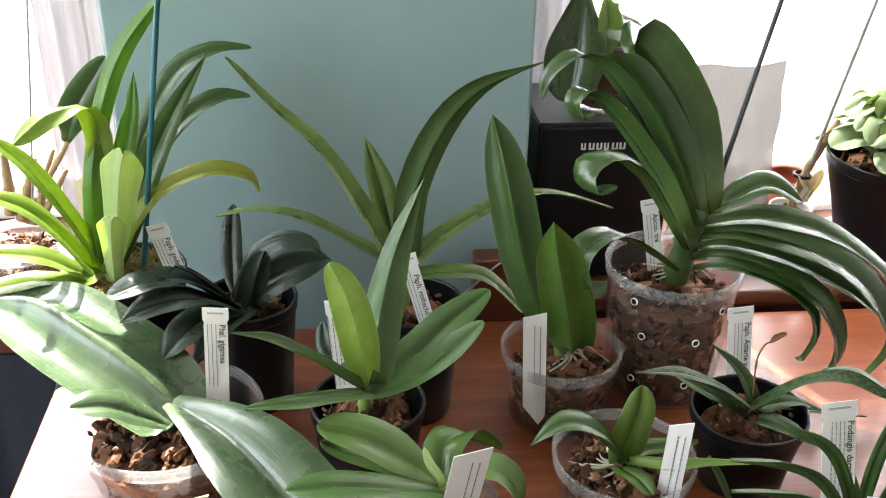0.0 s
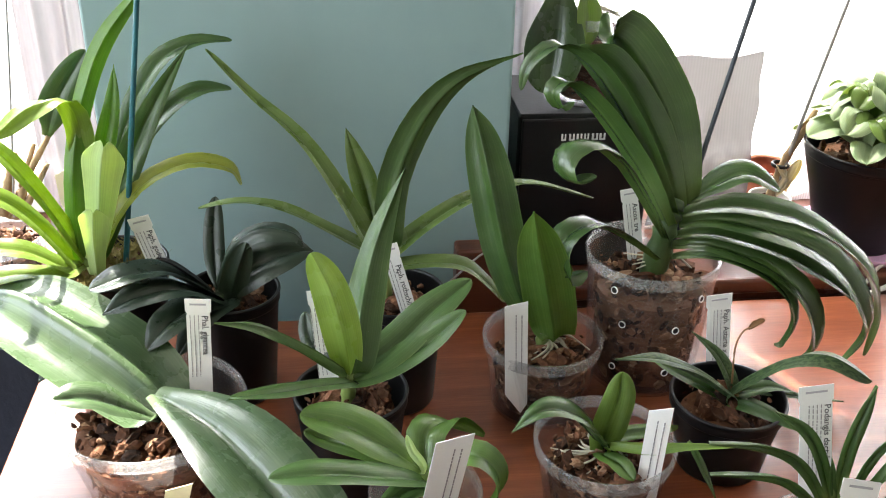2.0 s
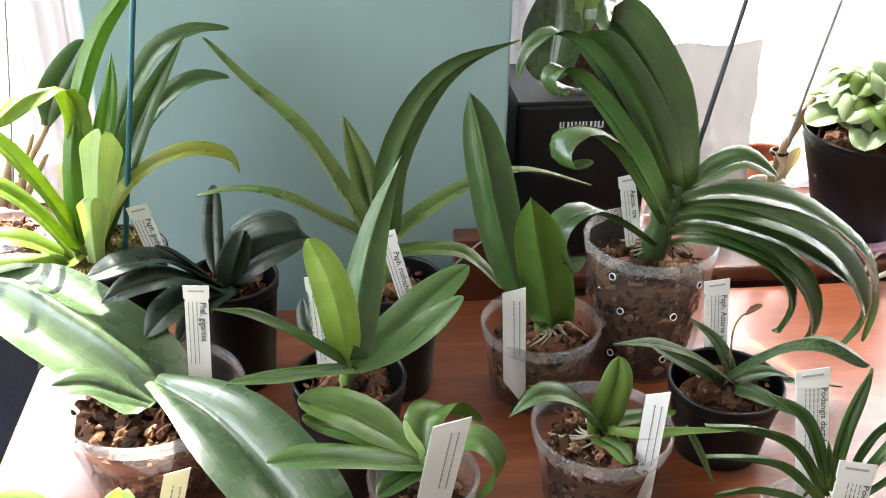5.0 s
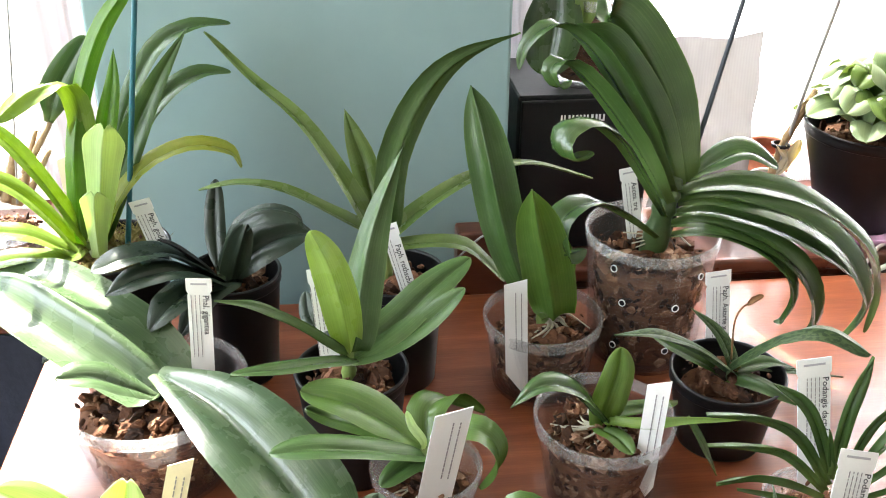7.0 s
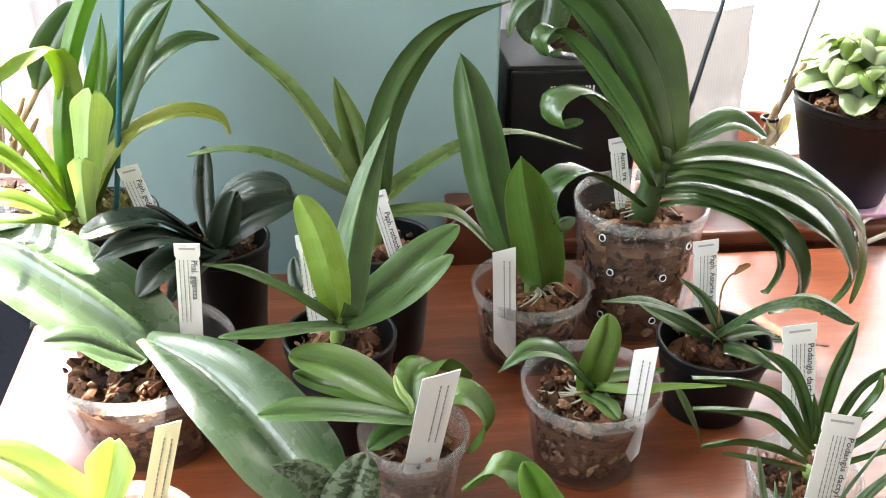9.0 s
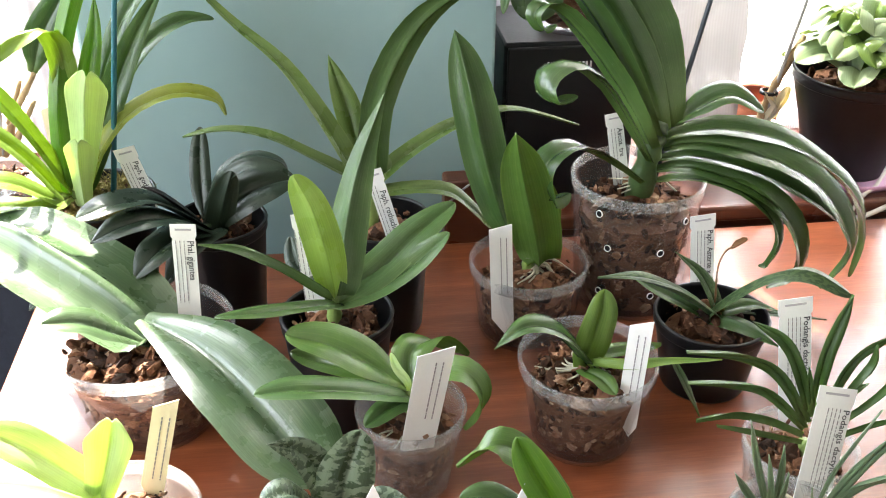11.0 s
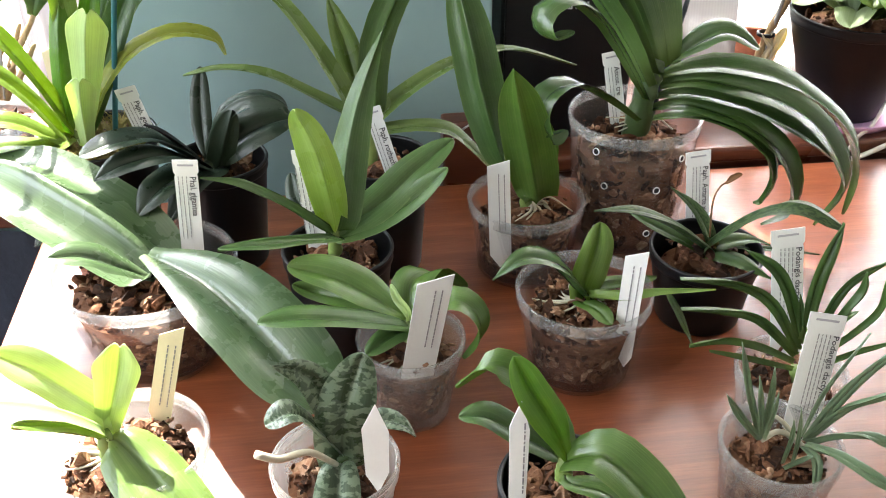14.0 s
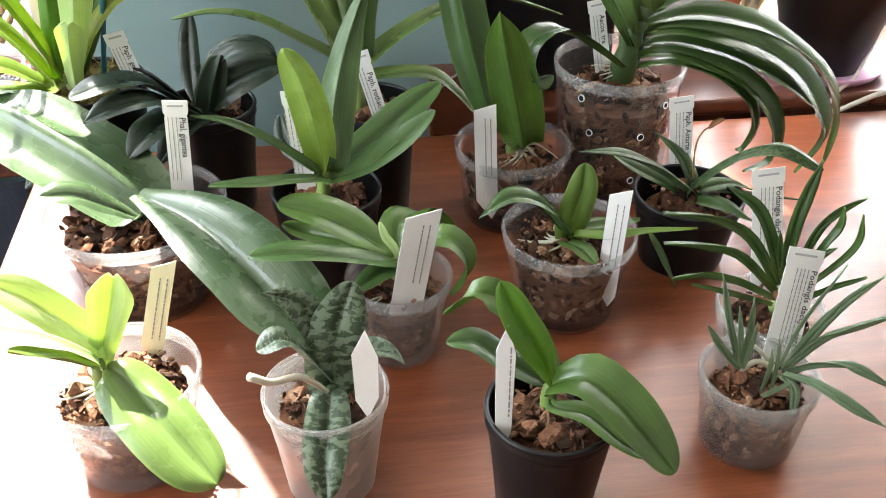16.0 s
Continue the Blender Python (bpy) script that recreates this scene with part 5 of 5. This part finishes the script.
stem(plant, 0.002, 0.002, (-0.018, -0.005, 0.072), (-0.004, -0.003, 0.076), (0.015, -0.005, 0.061), material=ROOT, name="rhizome")
stem(plant, 0.0018, 0.0014, (0.015, -0.005, 0.060), (-0.002, 0.000, 0.081), (-0.009, 0.005, 0.085), material=ROOT, name="aerial_root")

plant = potted("potted_orchid", -0.355, 0.985, 0.767, 0.05, 0.06, 0.78, "clear", 16, "leafy caned orchid in a clear pot on the sill", 0.01, 80, small=0.008, large=0.02)
leaf(plant, MID, "oval", 0.0336, 0, 0, 0.2, (0.064, 0.015, 0.163), (0.079, 0.015, 0.201), (0.116, 0.015, 0.254))
leaf(plant, MID, "oval", 0.0229, 0, 0, 0.2, (0.061, 0.015, 0.164), (0.072, 0.027, 0.191), (0.089, 0.035, 0.203))
stem(plant, 0.0054, 0.0027, (0.020, 0.000, 0.077), (0.041, 0.005, 0.124), (0.065, 0.015, 0.163), material=STRAW, name="cane", knots=0.25)
stem(plant, 0.0072, 0.0036, (0.009, 0.000, 0.081), (0.020, 0.005, 0.118), (0.028, 0.015, 0.146), material=STRAW, name="cane", knots=0.25)
stem(plant, 0.0072, 0.0036, (-0.001, 0.000, 0.088), (0.000, 0.005, 0.118), (-0.002, 0.015, 0.153), material=STRAW, name="cane", knots=0.25)
stem(plant, 0.0048, 0.0024, (0.030, 0.000, 0.084), (0.044, 0.005, 0.107), (0.059, 0.015, 0.132), material=STRAW, name="cane", knots=0.25)
stem(plant, 0.0048, 0.0024, (0.014, 0.000, 0.078), (0.030, 0.005, 0.108), (0.049, 0.015, 0.155), material=STRAW, name="cane", knots=0.25)
stem(plant, 0.0012, 0.001, (0.021, -0.005, 0.080), (0.033, 0.015, 0.195), (0.043, 0.035, 0.306), (0.047, 0.035, 0.339), material=WIRE, name="wire_stake")

plant = potted("potted_orchid", 0.283, 1.022, 0.952, 0.042, 0.096, 0.85, "clear", 17, "moth orchid in a clear cup on the loudspeaker", 0.012, 60, small=0.008, large=0.016)
leaf(plant, DEEP, "oval", 0.0625, -8, 0, 0.12, (-0.040, -0.022, 0.133), (-0.045, -0.037, 0.088), (-0.050, -0.047, 0.055), (-0.055, -0.057, 0.024))
leaf(plant, FRESH, "oval", 0.0301, 20, 0, 0.25, (-0.015, -0.022, 0.127), (-0.012, -0.032, 0.101), (-0.016, -0.042, 0.071))
leaf(plant, FRESH, "oval", 0.0507, -74, -10, 0.25, (-0.036, -0.022, 0.133), (-0.069, -0.032, 0.149), (-0.104, -0.042, 0.143))
roots(plant, 0.0, 0.0, 0.094, 0.048, 18, 9)
stem(plant, 0.006, 0.005, (0.0, 0.0, 0.06), (0.0, 0.0, 0.085), (0.0, -0.003, 0.115), knots=0.2)



def downy_plant(x, y, z, r, h):
    """A rosette of downy variegated leaves in a big black pot on a pink saucer."""
    dish = empty("saucer", x, y, z, "pink plastic saucer under the black pot", "saucer")
    v, f = lathe([(0, 0.0), (r * 0.86, 0.0), (r * 0.98, 0.012), (r * 0.96, 0.0125), (r * 0.84, 0.003), (0, 0.003)], 48)
    mesh_part("dish", v, f, PINK, dish, "", True)
    plant = empty("potted_violet", x, y, z + 0.0032, "bushy downy pale green plant in a large black pot", "potted plant")
    pot_walls(plant, r, h, 0.60, BLACK, BLACK, 0.0015, 0.004, 0.012)
    filling(plant, r, h, 0.60, 21, False, 0.012, 40)
    rnd = random.Random(12)
    for k in range(46):
        a = k * 2.399
        far = r * (0.35 + 0.85 * (k / 46) ** 0.7)
        up = h + 0.055 * (1 - (k / 46) ** 1.6) + rnd.uniform(-0.006, 0.008)
        tip = (far * math.cos(a), far * math.sin(a), up)
        mid = (0.62 * tip[0], 0.62 * tip[1], up + 0.010)
        leaf(plant, VIOLET if k % 4 else FRESH, "oval", rnd.uniform(0.034, 0.050), math.degrees(a) + 90, rnd.uniform(-25, 25), 0.3, (0.25 * tip[0], 0.25 * tip[1], h - 0.004), mid, tip, count=12)


downy_plant(0.630, 1.005, SILL_Z, 0.080, 0.124)


def dry_stalk_pot(x, y, z):
    plant = empty("potted_stalk", x, y, z, "withered orchid stalk in a small white pot", "potted plant")
    pot_walls(plant, 0.026, 0.050, 0.75, WHITE_POT, WHITE_POT, 0.0015, 0.003, 0.006)
    filling(plant, 0.026, 0.050, 0.75, 31, False, 0.006, 30, 0.006, 0.012)
    stem(plant, 0.0055, 0.004, (0, 0, 0.045), (0.004, 0, 0.075), (0.012, 0, 0.10), (0.036, -0.002, 0.160), material=STRAW, name="dry_stalk", knots=0.5)
    for k, (a, w) in enumerate(((20, 0.012), (75, 0.010), (-30, 0.012))):
        leaf(plant, PETAL, "lance", w, a, 20 * k, 0.5, (0.002, 0.001, 0.045), (0.010 + 0.004 * k, -0.006, 0.068), (0.020 - 0.012 * k, -0.010, 0.094), count=10, label="papery dry sheath")
    leaf(plant, PETAL, "oval", 0.018, 10, 0, 0.3, (0.012, -0.004, 0.058), (0.020, -0.008, 0.080), (0.026, -0.008, 0.100), count=12, label="pale dry petal")
    v, f = lathe([(0.0085, 0), (0.011, 0.001), (0.011, 0.004), (0.0085, 0.005), (0.0085, 0)], 24)
    mesh_part("ring_clip", [Vector(p) + Vector((0.006, 0, 0.088)) for p in v], f, BLACK, plant, "black plastic ring", True)


dry_stalk_pot(0.528, 1.035, SILL_Z)
shard = empty("clay_pot", 0.548, 1.092, SILL_Z, "small terracotta pot behind the dry stalk", "flower pot")
pot_walls(shard, 0.032, 0.066, 0.7, TERRACOTTA, TERRACOTTA, 0.003, 0.003, 0.012)


# ---- plant labels ----
def writing(parent, text, size, x, y, material):
    """Letters that run down the label, turned a quarter to the right."""
    curve = bpy.data.curves.new("writing", "FONT")
    curve.body, curve.size, curve.resolution_u, curve.offset = text, size, 2, 0.00012
    holder = bpy.data.objects.new("writing", curve)
    scene.collection.objects.link(holder)
    me = bpy.data.meshes.new_from_object(holder.evaluated_get(bpy.context.evaluated_depsgraph_get()))
    bpy.data.objects.remove(holder)
    bpy.data.curves.remove(curve)
    me.transform(Matrix.Translation((x, y, 0.0007)) @ Matrix.Rotation(radians(-90), 4, "Z"))
    me.materials.clear()
    me.materials.append(material)
    ob = new("writing", me)
    ob.parent = parent
    return ob


def bars(parent, x, y, length, high, seed, material):
    """A line too small to read: short bars for its words, running down the label."""
    rnd, bm, at = random.Random(seed), bmesh.new(), 0.0
    while at < length:
        w = min(rnd.uniform(0.0012, 0.0045), length - at)
        box((x - high / 2, y - at - w, 0.0004), (x + high / 2, y - at, 0.0007), 0, bm)
        at += w + 0.0010
    return part("line_of_print", bm, material, parent)


def plant_label(top, side, down, wide, long, label, title="", lines=3, style="notched", seed=1, material=None, shown=0.06):
    """A flat plastic stake; top: the middle of its upper edge; side, down: its directions."""
    s, d = Vector(side), Vector(down).normalized()
    s = (s - d * d.dot(s)).normalized()
    m = Matrix((s, -d, s.cross(-d))).transposed().to_4x4()
    m.translation = Vector(top)
    h, tip = wide / 2, 0.014
    if style == "notched":
        rim = [(-h, 0), (-h, -0.011), (-h + 0.0015, -0.0135), (-h + 0.0008, -0.016), (-h + 0.0008, -long + tip), (0, -long), (h - 0.0008, -long + tip), (h - 0.0008, -0.016), (h - 0.0015, -0.0135), (h, -0.011), (h, 0)]
    elif style == "slanted":
        rim = [(-h, -0.008), (-h, -long + 0.02), (h * 0.4, -long), (h, -long + 0.012), (h, 0)]
    else:
        rim = [(-h, -0.016), (-h + 0.001, -long + tip), (0, -long), (h - 0.001, -long + tip), (h, -0.02), (h * 0.1, 0)]
    bm = bmesh.new()
    f = bm.faces.new([bm.verts.new((x, y, 0.0003)) for x, y in rim])
    out = bmesh.ops.extrude_face_region(bm, geom=[f])
    for v in out["geom"]:
        if isinstance(v, bmesh.types.BMVert):
            v.co.z = -0.0003
    ob = tagged(part("plant_label", bm, material or LABEL), label, "plant label", "plant labels")
    ob.matrix_world = m
    if title:
        writing(ob, title, 0.0070, h - 0.0072, -0.015, INK)
        bars(ob, 0, -0.0040, 0.0016, wide * 0.62, seed, FAINT)
    for k in range(lines):
        bars(ob, h - 0.0098 - 0.0032 * k if title else h * 0.5 - 0.005 * k, -0.015, min(shown, long - 0.04), 0.0006 if title else 0.0009, seed + k, GREY_INK)
    return ob


plant_label((-0.1711, 0.8080, 0.9260), (0.9744, 0.0164, 0.2242), (0.2220, 0.0875, -0.9711), 0.0193, 0.075, "white printed plant label leaning in the mossy pot", "Paph. godef", 3, "notched", 2, None, 0.03)
plant_label((-0.1045, 0.6640, 0.9246), (0.9978, -0.0037, -0.0665), (-0.0662, 0.0497, -0.9966), 0.0199, 0.115, "white printed label in the big clear pot", "Phal. gigantea", 3, "notched", 3, None, 0.06)
plant_label((-0.0128, 0.6620, 0.9293), (0.9970, 0.0172, 0.0755), (0.0768, -0.0988, -0.9921), 0.0175, 0.11, "white printed label behind the slipper orchid leaf", "Paph. philippinense", 3, "notched", 4, None, 0.06)
plant_label((0.0463, 0.7350, 0.9279), (0.9663, 0.0000, 0.2575), (0.2575, 0.0000, -0.9663), 0.0158, 0.11, "white printed label leaning in a black pot", "   Paph. rothschil", 2, "notched", 5, None, 0.06)
plant_label((0.1515, 0.6970, 0.8908), (0.9473, -0.3181, 0.0380), (0.0633, 0.0695, -0.9956), 0.0200, 0.125, "white label seen partly through the clear pot", "", 2, "slanted", 6, None, 0.06)
plant_label((0.3320, 0.7030, 0.8841), (0.9958, 0.0166, 0.0900), (0.0911, -0.0919, -0.9916), 0.0231, 0.11, "white printed label behind the mottled orchid", "Paph. Astarte x n", 3, "notched", 7, None, 0.06)
plant_label((0.2798, 0.8220, 0.9320), (0.9870, 0.0356, 0.1565), (0.1600, -0.1391, -0.9773), 0.0176, 0.11, "white printed label behind the strap-leaved orchid", "Ascos. tre", 2, "notched", 8, None, 0.06)
plant_label((0.0760, 0.5020, 0.9101), (0.9879, 0.1215, -0.0962), (-0.1187, 0.1942, -0.9738), 0.0252, 0.128, "broad white label with script in a milky pot", "", 2, "slanted", 9, None, 0.06)
plant_label((0.2319, 0.5490, 0.8877), (0.8977, -0.4393, -0.0333), (-0.0066, 0.0623, -0.9980), 0.0170, 0.118, "slanted white label in the small clear pot", "", 2, "slanted", 10, None, 0.06)
plant_label((0.3487, 0.5530, 0.8946), (0.9980, 0.0471, 0.0411), (0.0524, -0.2733, -0.9605), 0.0274, 0.115, "white printed label standing behind the leaf fan", "Podangis dactyloc", 4, "notched", 11, None, 0.06)
plant_label((0.3498, 0.4750, 0.8727), (0.9645, 0.0378, -0.2615), (-0.2305, -0.3633, -0.9027), 0.0303, 0.105, "white printed label standing between two pots", "Podangis dactyloceras", 4, "notched", 12, None, 0.06)
plant_label((-0.1036, 0.5050, 0.8817), (0.9676, 0.0091, -0.2524), (-0.2492, -0.1297, -0.9597), 0.0160, 0.09, "yellowed label stuck in the sunlit pot", "", 2, "slanted", 13, CREAM, 0.06)
plant_label((0.0261, 0.4000, 0.8907), (0.9592, 0.0000, -0.2828), (-0.0016, -0.2190, -0.9757), 0.0165, 0.062, "blank white pointed label in a milky pot", "", 0, "pointed", 14, None, 0.06)
plant_label((0.1101, 0.3760, 0.9057), (0.9957, 0.0784, -0.0500), (-0.0324, -0.2120, -0.9767), 0.0123, 0.088, "white pointed label in the black pot", "", 1, "pointed", 15, None, 0.05)
plant_label((-0.2625, 0.9300, 0.9239), (0.9997, 0.0000, 0.0261), (0.0261, 0.0000, -0.9997), 0.0167, 0.06, "small yellowed label behind the mossy pot", "", 2, "slanted", 16, CREAM, 0.06)


# ---- canes, cables and clutter ----
def cane(name, r, a, b, material, label):
    v, f = tube([a, ((a[0] + b[0]) / 2, (a[1] + b[1]) / 2 + 0.001, (a[2] + b[2]) / 2), b], r, r * 0.9, 12, 10, 0.05, 5)
    return tagged(mesh_part(name, v, f, material, None, "", True), label, "plant stake")


cane("plant_stake", 0.0026, (-0.1935, 0.819, 0.85), (-0.140, 0.833, 1.19), TEAL_STICK, "teal painted cane stuck in the mossy pot")
cane("plant_stake", 0.0024, (0.318, 0.795, 0.875), (0.395, 0.838, 1.19), GREY_STICK, "dark grey cane stuck in the clear pot")
cane("plant_stake", 0.0023, (0.530, 1.035, 0.80), (0.572, 1.022, 1.07), WIRE, "thin grey wire stake beside a dry stalk")
v, f = tube([(0.10, 0.925, 0.752), (0.130, 0.916, 0.790), (0.165, 0.914, 0.8215), (0.20, 0.94, 0.80), (0.26, 0.955, 0.771)], 0.0012, 0.0012, 20, 8)
tagged(mesh_part("thin_cable", v, f, WIRE, None, "", True), "thin grey cable hung over the end of the sill", "cable")
v, f = tube([(0.80, 0.93, 0.774), (0.70, 0.918, 0.7705), (0.66, 0.917, 0.765), (0.616, 0.910, 0.7525), (0.58, 0.897, 0.7535)], 0.0030, 0.0030, 24, 10)
tagged(mesh_part("white_cable", v, f, CABLE, None, "", True), "thick white cable hanging over the sill onto the table", "cable")
v, f = tube([(0.74, 1.04, 0.84), (0.70, 1.0, 0.822), (0.672, 0.97, 0.800), (0.64, 0.94, 0.776), (0.617, 0.925, 0.7705), (0.60, 0.915, 0.7535)], 0.0022, 0.0022, 28, 10)
tagged(mesh_part("white_cable", v, f, CABLE, None, "", True), "thin white twin cable running down from the window", "cable")
